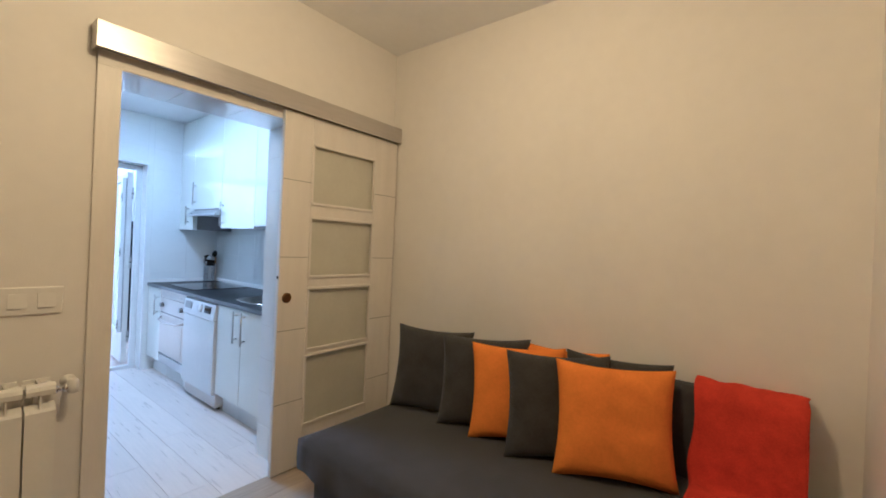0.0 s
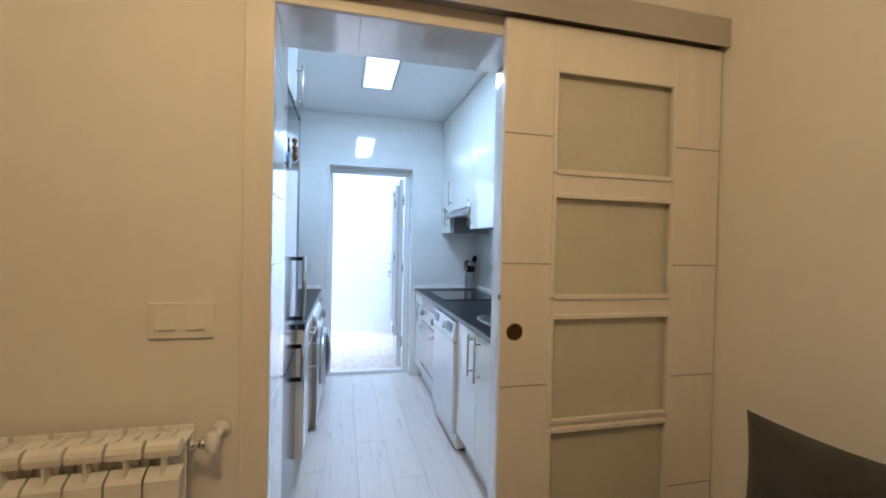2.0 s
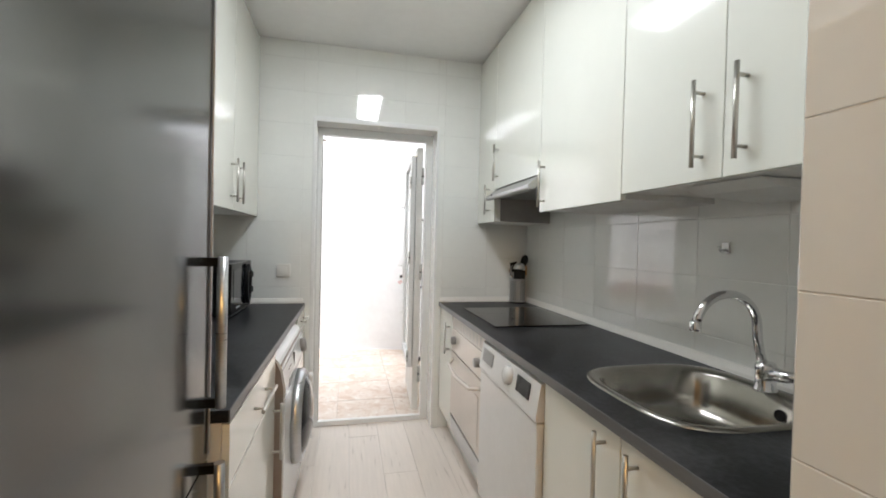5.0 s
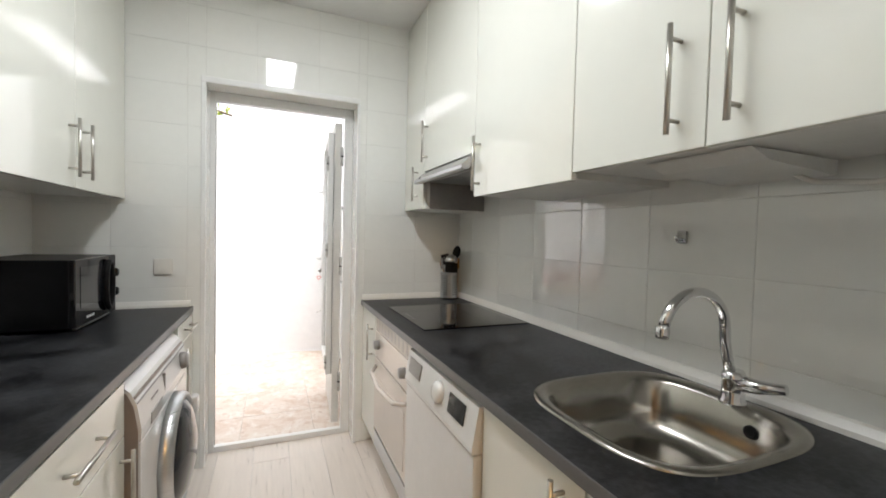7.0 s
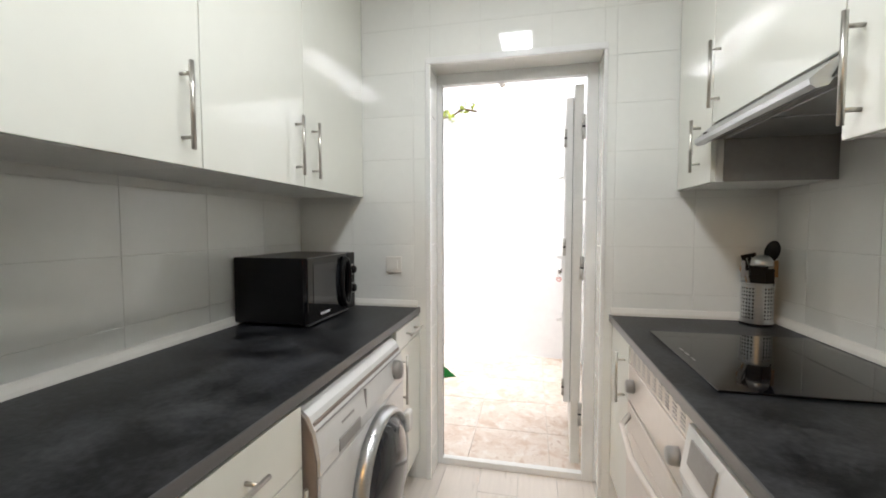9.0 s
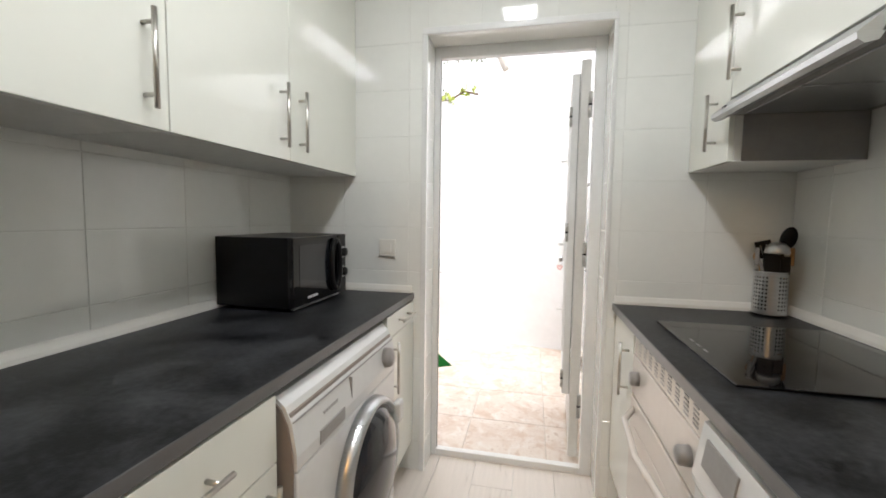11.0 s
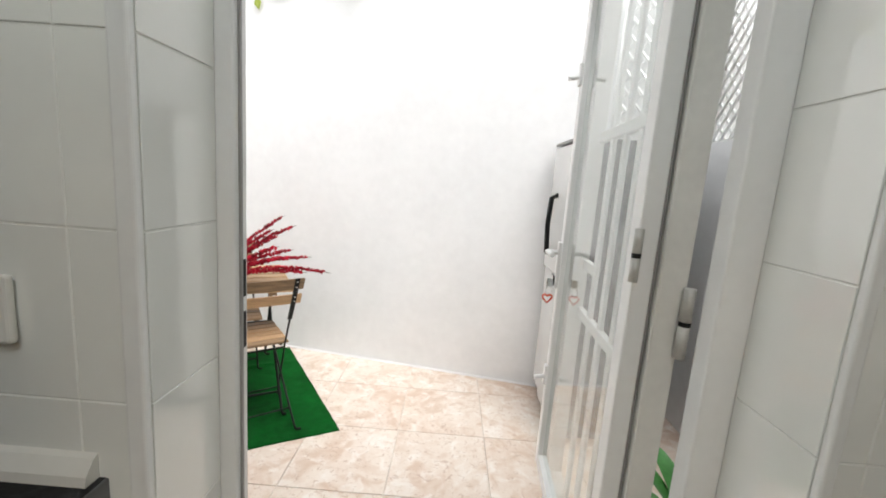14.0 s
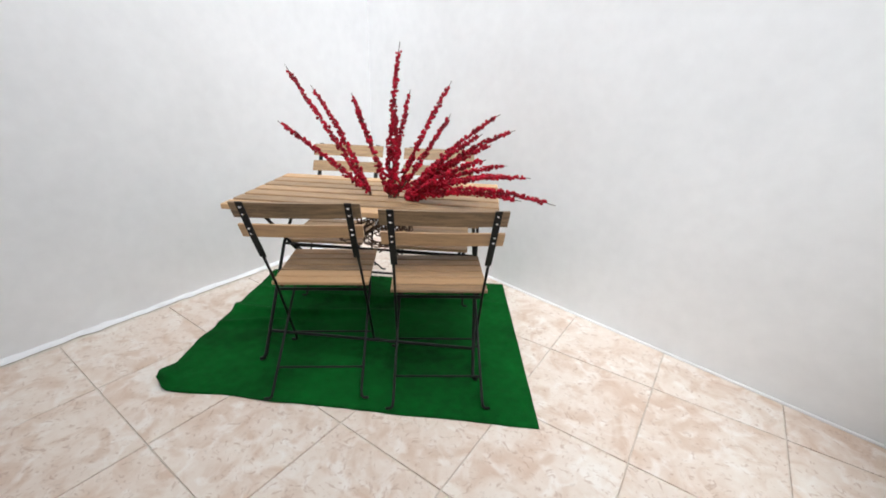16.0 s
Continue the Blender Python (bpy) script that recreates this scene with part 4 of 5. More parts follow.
c = base_left(3.26, 3.905, "white glossy base cabinet with a drawer above a door")
d = front_left(c, "drawer", 3.26, 3.905, 0.70, 0.855)
bar_handle_flat(d, XB + 0.018, 3.50, 3.73, 0.785, 0.032)
d = front_left(c, "door", 3.26, 3.905, 0.155, 0.696)
bar_handle(d, XB + 0.018, 3.865, 0.45, 0.67, 0.032)
c = base_left(4.625, 4.998, "narrow white glossy base cabinet with a drawer above a door")
d = front_left(c, "drawer", 4.625, 4.995, 0.765, 0.855)
bar_handle_flat(d, XB + 0.018, 4.74, 4.92, 0.815, 0.032)
d = front_left(c, "door", 4.625, 4.995, 0.155, 0.761)
bar_handle(d, XB + 0.018, 4.675, 0.53, 0.745, 0.032)
worktop("worktop", XL + 0.002, 0.478, 3.255, YF - 0.002, None, 1, "dark slate-look worktop over the washing machine")


def washing_machine():
    th = thing("washing_machine", (0.15, 4.26, 0), "white front-loading washing machine with a dark porthole", "washing machine")
    y0, y1, xf = 3.925, 4.612, 0.503
    part("body", box(B(), -0.12, xf - 0.004, y0 + 0.003, y1 - 0.003, 0.03, 0.800, 0.004), M_WSIDE, th, "steel casing, taupe with its shadow put into the colour")
    part("front", box(B(), xf - 0.003, xf + 0.012, y0, y1, 0.03, 0.660, 0.006, 3), M_APPL, th)
    bm = prism(B(), [(xf - 0.03, 0.664), (xf + 0.012, 0.664), (xf + 0.014, 0.70), (xf + 0.002, 0.775), (xf - 0.015, 0.815), (xf - 0.04, 0.838), (xf - 0.06, 0.838)], "y", y0, y1)
    panel = part("control_panel", bm, M_APPL, th)
    flank = [(-0.12, 0.03), (xf + 0.004, 0.03), (xf + 0.006, 0.70), (xf - 0.006, 0.773), (xf - 0.022, 0.811), (xf - 0.045, 0.833), (-0.12, 0.833)]
    part("side_panel", prism(B(), flank, "y", y0 - 0.006, y0 - 0.0015), M_WSIDE, th, "steel side panel, taupe with its shadow put into the colour")
    part("top_seam", box(B(), xf - 0.002, xf + 0.0035, y0 + 0.005, y1 - 0.005, 0.777, 0.780), M_GREYP, panel)
    bm = prism(B(), [(xf + 0.013, 0.672), (xf + 0.0155, 0.674), (xf + 0.0155, 0.708), (xf + 0.012, 0.71)], "y", 4.03, 4.17)
    part("drawer_grip", bm, M_DGREY, panel, "dark grip of the detergent drawer")
    part("drawer_seam", box(B(), xf + 0.003, xf + 0.0125, 4.222, 4.225, 0.67, 0.775), M_GREYP, panel)
    bm = B()
    for k in range(6):
        box(bm, xf + 0.006, xf + 0.0085, 4.06 + k * 0.014, 4.069 + k * 0.014, 0.738, 0.746)
    part("lettering_bars", bm, M_GREYP, panel, "illegible grey lettering")
    m = Matrix.Translation((xf + 0.008, 4.52, 0.735)) @ Matrix.Rotation(radians(83), 4, "Y")
    part("dial", lathe(B(), [(0.036, 0), (0.035, 0.018), (0.030, 0.026), (0.012, 0.028)], m, 28), M_GREYP, panel, "grey programme dial")
    my = Matrix.Translation((xf + 0.012, 4.33, 0.435)) @ Matrix.Rotation(radians(90), 4, "Y")
    door = part("door_ring", lathe(B(), [(0.222, 0.0), (0.222, 0.020), (0.214, 0.040), (0.205, 0.045), (0.199, 0.040), (0.197, 0.01)], my, 48), M_STEEL, th, "silver door ring")
    part("porthole", lathe(B(), [(0.197, 0.012), (0.194, 0.034), (0.150, 0.060), (0.075, 0.078), (0.012, 0.082)], my, 40), M_DGLASS, door, "dark convex glass")
    part("door_catch", box(B(), xf + 0.045, xf + 0.075, 4.49, 4.545, 0.50, 0.58, 0.012), M_APPL, door)
    for y in (y0 + 0.06, y1 - 0.06):
        part("foot", lathe(B(), [(0.02, 0.0), (0.02, 0.03)], Matrix.Translation((0.40, y, 0)), 12), M_BLACK, th)


washing_machine()


def microwave():
    th = thing("microwave", (0.0, 4.68, 0.893), "black microwave oven with two dials, on the worktop", "microwave")
    x0, x1, y0, y1, z0, z1 = -0.160, 0.150, 4.462, 4.905, 0.905, 1.172
    part("body", box(B(), x0, x1, y0, y1, z0, z1, 0.004), M_BLACK, th)
    door = part("door", box(B(), x1, x1 + 0.022, y0, y1 - 0.085, z0, z1, 0.005), M_BGLASS, th, "black glass door")
    part("window", box(B(), x1 + 0.0225, x1 + 0.0235, y0 + 0.045, y1 - 0.17, z0 + 0.075, z1 - 0.03), M_DGLASS, door, "smoked window")
    bm = B()
    for k in range(5):
        box(bm, x1 + 0.0225, x1 + 0.0235, y0 + 0.10 + k * 0.016, y0 + 0.112 + k * 0.016, z0 + 0.024, z0 + 0.034)
    part("lettering_bars", bm, M_PAPER, door, "pale maker's mark as plain bars")
    part("trim", box(B(), x1 + 0.012, x1 + 0.024, y0, y1 - 0.085, z0 - 0.003, z0 + 0.003), M_STEEL, door)
    m = Matrix.Translation((x1 + 0.03, y1 - 0.125, z0 + 0.14)) @ Matrix.Rotation(radians(90), 4, "Y")
    bm = B()
    tube(bm, [(x1 + 0.032, y1 - 0.125 + 0.040 * math.cos(a), z0 + 0.137 + 0.105 * math.sin(a)) for a in (2 * math.pi * k / 36 for k in range(36))], 0.013, 8, closed=True)
    part("handle", bm, M_BLACK, door, "oval black handle ring")
    panel = part("control_panel", box(B(), x1, x1 + 0.020, y1 - 0.083, y1, z0, z1, 0.004), M_BLACK, th)
    for z in (z0 + 0.095, z0 + 0.185):
        m = Matrix.Translation((x1 + 0.020, y1 - 0.035, z)) @ Matrix.Rotation(radians(90), 4, "Y")
        k = part("dial", lathe(B(), [(0.021, 0), (0.020, 0.014), (0.016, 0.02), (0.005, 0.021)], m, 24), M_BLACK, panel)
        part("ring", lathe(B(), [(0.026, 0.0), (0.026, 0.004), (0.022, 0.0045)], m, 24), M_CHROME, k)
    for x in (x0 + 0.04, x1 - 0.03):
        for y in (y0 + 0.04, y1 - 0.04):
            part("foot", lathe(B(), [(0.012, 0), (0.012, 0.013)], Matrix.Translation((x, y, 0.8925)), 10), M_BLACK, th)
    part("vent_bump", box(B(), x0 - 0.015, x0, y0 + 0.02, y0 + 0.06, z0 + 0.15, z0 + 0.2), M_BLACK, th)


microwave()


def wall_unit_left(y0, y1, doors, label):
    c = cabinet("wall_cabinet", (0.0, (y0 + y1) / 2, 1.45), label, "kitchen wall cabinets")
    part("body", box(B(), XL + 0.003, XUL - 0.019, y0 + 0.001, y1 - 0.001, 1.450, HK - 0.003), M_CARCASS, c)
    for a, b, hy in doors:
        d = part("door", box(B(), XUL - 0.018, XUL, a + 0.0015, b - 0.0015, 1.448, HK - 0.012, 0.0015), M_GLOSS, c, "glossy white door")
        bar_handle(d, XUL, hy, 1.485, 1.70, 0.033)


wall_unit_left(3.26, 3.944, [(3.26, 3.944, 3.882)], "tall glossy white wall cabinet beside the fridge")
wall_unit_left(3.945, 4.998, [(3.945, 4.440, 4.385), (4.440, 4.996, 4.50)], "tall glossy white wall cabinet with two doors")
c = cabinet("wall_cabinet", (0.1, 2.95, 2.06), "glossy white cabinet above the fridge", "kitchen wall cabinets")
part("body", box(B(), XL + 0.003, 0.401, 2.61, 3.245, 2.02, HK - 0.003), M_CARCASS, c)
d = part("door", box(B(), 0.402, 0.42, 2.612, 3.243, 2.015, HK - 0.012, 0.0015), M_GLOSS, c, "glossy white door")
bar_handle(d, 0.42, 3.19, 2.05, 2.27, 0.033)


def fridge():
    th = thing("fridge", (0.12, 2.95, 0), "tall stainless steel fridge freezer with bar handles", "fridge")
    y0, y1, xf = 2.60, 3.24, 0.450
    part("body", box(B(), XL + 0.03, xf - 0.06, y0, y1, 0.03, 1.99, 0.004), M_DGREY, th)

    def bowed(z0f, z0n, z1, steps=14):
        bm = B()
        vf, vb = [], []
        for i in range(steps + 1):
            v = i / steps
            y = y0 + (y1 - y0) * v
            bow = 0.0
            zb = z0n + (z0f - z0n) * v
            # the split between the doors curves gently
            zb += -0.022 * math.sin(math.pi * v) if zb > 0.2 and z1 > 1.5 else 0
            zt = z1 if z1 > 1.5 else (0.777 - 0.022 * math.sin(math.pi * v) + 0.005 * v)
            vf.append((bm.verts.new((xf - 0.012 + bow, y, zb)), bm.verts.new((xf - 0.012 + bow, y, zt))))
            vb.append((bm.verts.new((xf - 0.058, y, zb)), bm.verts.new((xf - 0.058, y, zt))))
        for i in range(steps):
            bm.faces.new((vf[i][0], vf[i + 1][0], vf[i + 1][1], vf[i][1]))
            bm.faces.new((vb[i][1], vb[i + 1][1], vb[i + 1][0], vb[i][0]))
            bm.faces.new((vf[i][1], vf[i + 1][1], vb[i + 1][1], vb[i][1]))
            bm.faces.new((vb[i][0], vb[i + 1][0], vf[i + 1][0], vf[i][0]))
        bm.faces.new((vf[0][0], vf[0][1], vb[0][1], vb[0][0]))
        bm.faces.new((vf[-1][1], vf[-1][0], vb[-1][0], vb[-1][1]))
        bmesh.ops.recalc_face_normals(bm, faces=bm.faces[:])
        return bm

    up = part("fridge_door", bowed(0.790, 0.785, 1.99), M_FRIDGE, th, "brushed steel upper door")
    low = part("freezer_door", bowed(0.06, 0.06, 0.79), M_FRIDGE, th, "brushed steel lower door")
    part("edge_trim", box(B(), xf - 0.011, xf - 0.006, y1 - 0.009, y1 - 0.001, 0.80, 1.985, 0.002), M_STEEL, up, "bright rounded door edge")
    part("top_trim", box(B(), xf - 0.058, xf - 0.006, y0 + 0.002, y1 - 0.001, 1.9905, 2.000, 0.003), M_BLACK, up, "dark strip along the door's top")
    for door, z0, z1 in ((up, 0.925, 1.265), (low, 0.60, 0.80)):
        hx, hy = xf + 0.028, 3.19
        bm = B()
        tube(bm, [(hx, hy, z0), (hx, hy, z1)], 0.0115, 12)
        h = part("handle", bm, M_STEEL, door, "steel bar handle")
        for z in (z0 + 0.012, z1 - 0.012):
            part("mount", prism(B(), [(xf - 0.012, hy - 0.007), (hx + 0.008, hy - 0.007), (hx + 0.008, hy + 0.007), (xf - 0.012, hy + 0.007)], "z", z - 0.010, z + 0.010), M_BLACK, h, "black mount")
    for y in (y0 + 0.05, y1 - 0.05):
        part("foot", lathe(B(), [(0.02, 0.0), (0.02, 0.03)], Matrix.Translation((0.33, y, 0)), 12), M_BLACK, th)
    for (a, b, c2, d2, mt, nm, lb) in ((2.62, 2.70, 1.70, 1.76, M_PAPER, "note", "small white paper note held on the fridge door"), (2.705, 2.76, 1.675, 1.715, M_BLUE, "note", "small blue printed note on the fridge door"), (2.765, 2.84, 1.665, 1.71, M_PAPER, "note", "small white paper note on the fridge door")):
        nb = part(nm, box(B(), xf - 0.007, xf - 0.002, a, b, c2, d2), mt)
        tagged(nb, lb, "note", "notes on the fridge")
    magnet = thing("fridge_magnet", (xf, 2.89, 1.72), "lumpy brown and amber magnet on the fridge door", "magnet")
    for k in range(9):
        p = Vector((xf + 0.004, 2.89 + 0.012 * math.sin(k * 2.1), 1.72 + 0.010 * k))
        bm = B()
        bmesh.ops.create_icosphere(bm, subdivisions=2, radius=0.010 + 0.003 * math.sin(k * 1.7), matrix=Matrix.Translation(p))
        part("bead", bm, M_AMBER if k % 3 else M_BARK, magnet, smooth=True)


fridge()
sock = thing("light_switch", (0.345, 4.995, 1.095), "single white switch on the tiled wall", "switch")
part("plate", box(B(), 0.305, 0.388, 4.984, 4.995, 1.065, 1.147, 0.004), M_SWITCH, sock)
part("rocker", prism(B(), [(4.978, 1.085), (4.984, 1.085), (4.984, 1.130), (4.982, 1.130)], "x", 0.325, 0.368), M_SWITCH, sock)

# ---- patio door ----
def patio_door():
    th = thing("door_1", (0.94, 5.17, 0), "white aluminium patio door standing wide open, with glass sash and security bars", "door")
    fy0, fy1 = 5.146, 5.184
    il, ir, top = 0.564, 1.290, 2.035
    bm = B()
    box(bm, DL + 0.001, il, fy0, fy1, 0.0, DH - 0.001, 0.003)
    part("jamb", bm, M_FRAME, th)
    bm = B()
    box(bm, ir, DR - 0.001, fy0, fy1, 0.0, DH - 0.001, 0.003)
    part("jamb", bm, M_FRAME, th)
    part("head", box(B(), il, ir, fy0, fy1, top, DH - 0.001, 0.003), M_FRAME, th)
    part("threshold", box(B(), il, ir, fy0, fy1, 0.0, 0.035, 0.004), M_FRAME, th, "low white threshold")
    for z0, z1 in ((1.085, 1.145), (1.0, 1.06)):
        part("strike_plate", box(B(), il, il + 0.0015, 5.164, 5.177, z0, z1), M_IRON, th, "black strike slot")
    part("weather_strip", box(B(), il, il + 0.004, 5.158, 5.163, 0.04, top), M_GREYP, th)
    # leaf, open at a right angle: box frame, bars, kick panel
    x0, x1, ya, yb = 1.238, 1.284, 5.222, 5.850
    leaf = part("leaf_frame", box(box(box(box(B(), x0, x1, ya, ya + 0.06, 0.045, 2.015, 0.003), x0, x1, yb - 0.05, yb, 0.045, 2.015, 0.003), x0 + 0.001, x1 - 0.001, ya + 0.06, yb - 0.05, 1.965, 2.015), x0 + 0.001, x1 - 0.001, ya + 0.06, yb - 0.05, 0.045, 0.36), M_FRAMEG, th, "white box-section leaf frame")
    for k in range(4):
        y = ya + 0.16 + k * 0.100
        part("bar", box(B(), 1.272, 1.283, y, y + 0.026, 0.36, 1.965, 0.002), M_FRAME, leaf)
    part("crossbar", box(B(), 1.268, 1.286, ya + 0.055, yb - 0.045, 0.905, 0.935, 0.003), M_FRAME, leaf)
    part("crossbar", box(B(), 1.268, 1.286, ya + 0.055, yb - 0.045, 1.435, 1.465, 0.003), M_FRAME, leaf)
    part("crossbar", box(B(), 1.268, 1.286, yb - 0.16, yb - 0.045, 1.055, 1.085, 0.003), M_FRAME, leaf)
    # glass sash on the inner side
    s0, s1 = 1.198, 1.232
    bm = B()
    box(bm, s0, s1, ya + 0.012, ya + 0.055, 0.365, 1.955, 0.003)
    box(bm, s0, s1, yb - 0.038, yb - 0.002, 0.365, 1.955, 0.003)
    box(bm, s0 + 0.001, s1 - 0.001, ya + 0.055, yb - 0.038, 0.365, 0.405)
    box(bm, s0 + 0.001, s1 - 0.001, ya + 0.055, yb - 0.038, 1.915, 1.955)
    sash = part("sash", bm, M_FRAME, th, "white glazed sash")
    g = part("pane", box(B(), 1.213, 1.218, ya + 0.05, yb - 0.033, 0.40, 1.92), M_GLASS, sash, "clear glass")
    g.visible_shadow = False
    part("gasket", box(B(), s1, s1 + 0.003, ya + 0.012, ya + 0.015, 0.365, 1.955), M_GREYP, sash)

    def hinge(x, y, z, parent, r=0.0075, ln=0.045):
        bm = B()
        tube(bm, [(x, y, z + 0.004), (x, y, z + ln)], r, 12)
        tube(bm, [(x, y, z - ln), (x, y, z - 0.004)], r, 12)
        h = part("hinge", bm, M_HINGE, parent, "dull grey barrel hinge")
        part("washer", tube(B(), [(x, y, z - 0.004), (x, y, z + 0.004)], r * 1.02, 12), M_IRON, h)

    for z in (0.45, 1.19, 1.75):
        hinge(1.196, 5.226, z, sash)
    for z in (0.32, 1.085, 1.80):
        hinge(1.282, 5.208, z, th, 0.0095, 0.06)
    # lock, lever and bolts at the free edge
    for z in (0.69, 1.632):
        bm = B()
        box(bm, 1.190, 1.200, yb - 0.03, yb - 0.006, z - 0.035, z + 0.03, 0.003)
        tube(bm, [(1.195, yb - 0.018, z - 0.01), (1.160, yb - 0.022, z - 0.016)], 0.007)
        part("sash_bolt", bm, M_FRAME, sash)
    bm = B()
    box(bm, 1.188, 1.199, yb - 0.03, yb - 0.008, 0.98, 1.13, 0.003)
    tube(bm, [(1.192, yb - 0.018, 1.095), (1.162, yb - 0.018, 1.097), (1.155, yb - 0.03, 1.098), (1.156, yb - 0.11, 1.10)], 0.008)
    part("lever", bm, M_FRAME, sash, "white lever handle")
    part("lock_cylinder", box(B(), 1.184, 1.199, yb - 0.024, yb - 0.012, 0.99, 1.02, 0.002), M_IRON, sash)
    # the leaf stands a little past the right angle
    for ob in (leaf, sash):
        pivot = Vector((1.24, 5.222, 0)) - ORG[ob.name]
        ob.matrix_basis = Matrix.Translation(pivot) @ Matrix.Rotation(radians(-3.6), 4, "Z") @ Matrix.Translation(-pivot)
    key = thing("key_ring", (1.215, yb - 0.018, 0.97), "key in the lock with a red heart tag", "key")
    part("key", box(B(), 1.203, 1.225, yb - 0.020, yb - 0.016, 0.985, 1.012, 0.002), M_CHROME, key)
    heart = [(0.0, -0.026), (0.022, -0.002), (0.024, 0.010), (0.014, 0.018), (0.0, 0.009), (-0.014, 0.018), (-0.024, 0.010), (-0.022, -0.002)]
    part("heart_tag", tube(B(), [(1.209 + a * 0.62, yb - 0.022, 0.948 + b * 0.62) for a, b in heart], 0.003, 6, closed=True), M_RED, key, "red wire heart")
    part("ring", tube(B(), [(1.211 + 0.010 * math.cos(q), yb - 0.020, 0.972 + 0.012 * math.sin(q)) for q in (k * math.pi / 8 for k in range(16))], 0.0012, 5, closed=True), M_CHROME, key)


patio_door()


# ---- patio things ----
def old_fridge():
    th = thing("old_fridge", (1.8, 6.82, 0), "old white two-door fridge with black sides and a black handle", "fridge")
    y0, y1, xf = 6.51, 7.085, 1.53
    part("body", box(B(), xf, 1.98, y0, y1, 0.03, 1.545, 0.01), M_BLACK, th, "black steel casing")
    bm = prism(B(), [(xf - 0.002, y0), (xf - 0.050, y0 + 0.012), (xf - 0.056, y0 + 0.05), (xf - 0.056, y1 - 0.03), (xf - 0.04, y1 - 0.004), (xf - 0.002, y1)], "z", 0.835, 1.53)
    up = part("upper_door", bm, M_APPL, th)
    bm = prism(B(), [(xf - 0.002, y0), (xf - 0.050, y0 + 0.012), (xf - 0.056, y0 + 0.05), (xf - 0.056, y1 - 0.23), (xf - 0.036, y1 - 0.20), (xf - 0.036, y1 - 0.004), (xf - 0.002, y1)], "z", 0.075, 0.818)
    part("lower_door", bm, M_APPL, th)
    part("seal", box(B(), xf - 0.03, xf - 0.001, y0 + 0.01, y1 - 0.01, 0.819, 0.834), M_BLACK, th)
    part("top_trim", box(B(), xf - 0.052, xf + 0.05, y0, y1, 1.546, 1.562, 0.004), M_DGREY, th)
    bm = B()
    yh = 6.90
    tube(bm, [(xf - 0.054, yh, 0.92), (xf - 0.085, yh, 0.935), (xf - 0.095, yh, 1.09), (xf - 0.088, yh, 1.245), (xf - 0.054, yh, 1.265)], 0.014, 10)
    part("handle", bm, M_BLACK, up, "curved black plastic handle")
    part("kickplate", box(B(), xf - 0.02, xf - 0.001, y0 + 0.02, y1 - 0.02, 0.03, 0.07), M_BLACK, th)
    for y in (y0 + 0.06, y1 - 0.06):
        part("foot", lathe(B(), [(0.02, 0.0), (0.02, 0.03)], Matrix.Translation((1.6, y, 0)), 10), M_BLACK, th)


old_fridge()


def trellis(label, a0, a1, z0, z1, at):
    """A framed diamond lattice; at(a, z, off) gives the place on the wall, off metres before it."""
    th = thing("trellis", at((a0 + a1) / 2, z0, 0.0), label, "trellis", "trellis panels")
    s = 0.075
    bm = B()
    for k in range(-12, 26):
        for sg in (1, -1):
            pts = []
            for q in range(0, 61):
                z = z0 + (z1 - z0) * q / 60
                x = a0 + k * s + (z - z0) * 0.8 if sg > 0 else a1 - k * s - (z - z0) * 0.8
                if a0 <= x <= a1:
                    pts.append(at(x, z, 0.022 if sg > 0 else 0.034))
            if len(pts) > 1:
                tube(bm, [pts[0], pts[-1]], 0.008, 4)
    part("lattice", bm, M_FRAME, th)
    bm = B()
    for a, b in (((a0, z0), (a1, z0)), ((a0, z1), (a1, z1)), ((a0, z0), (a0, z1)), ((a1, z0), (a1, z1))):
        tube(bm, [at(p[0], p[1], 0.028) for p in (a, b)], 0.012, 4)
    part("frame", bm, M_FRAME, th)


trellis("white diamond lattice trellis on the patio wall above the old fridge", 1.78, 2.20, 1.60, 2.36, lambda a, z, off: (a, back_y(a) - off, z))
trellis("white diamond lattice trellis standing on the low side wall", 5.26, 6.94, 1.612, 2.36, lambda a, z, off: (2.33 - off, a, z))
UV = Matrix.Rotation(radians(29), 4, "Z")


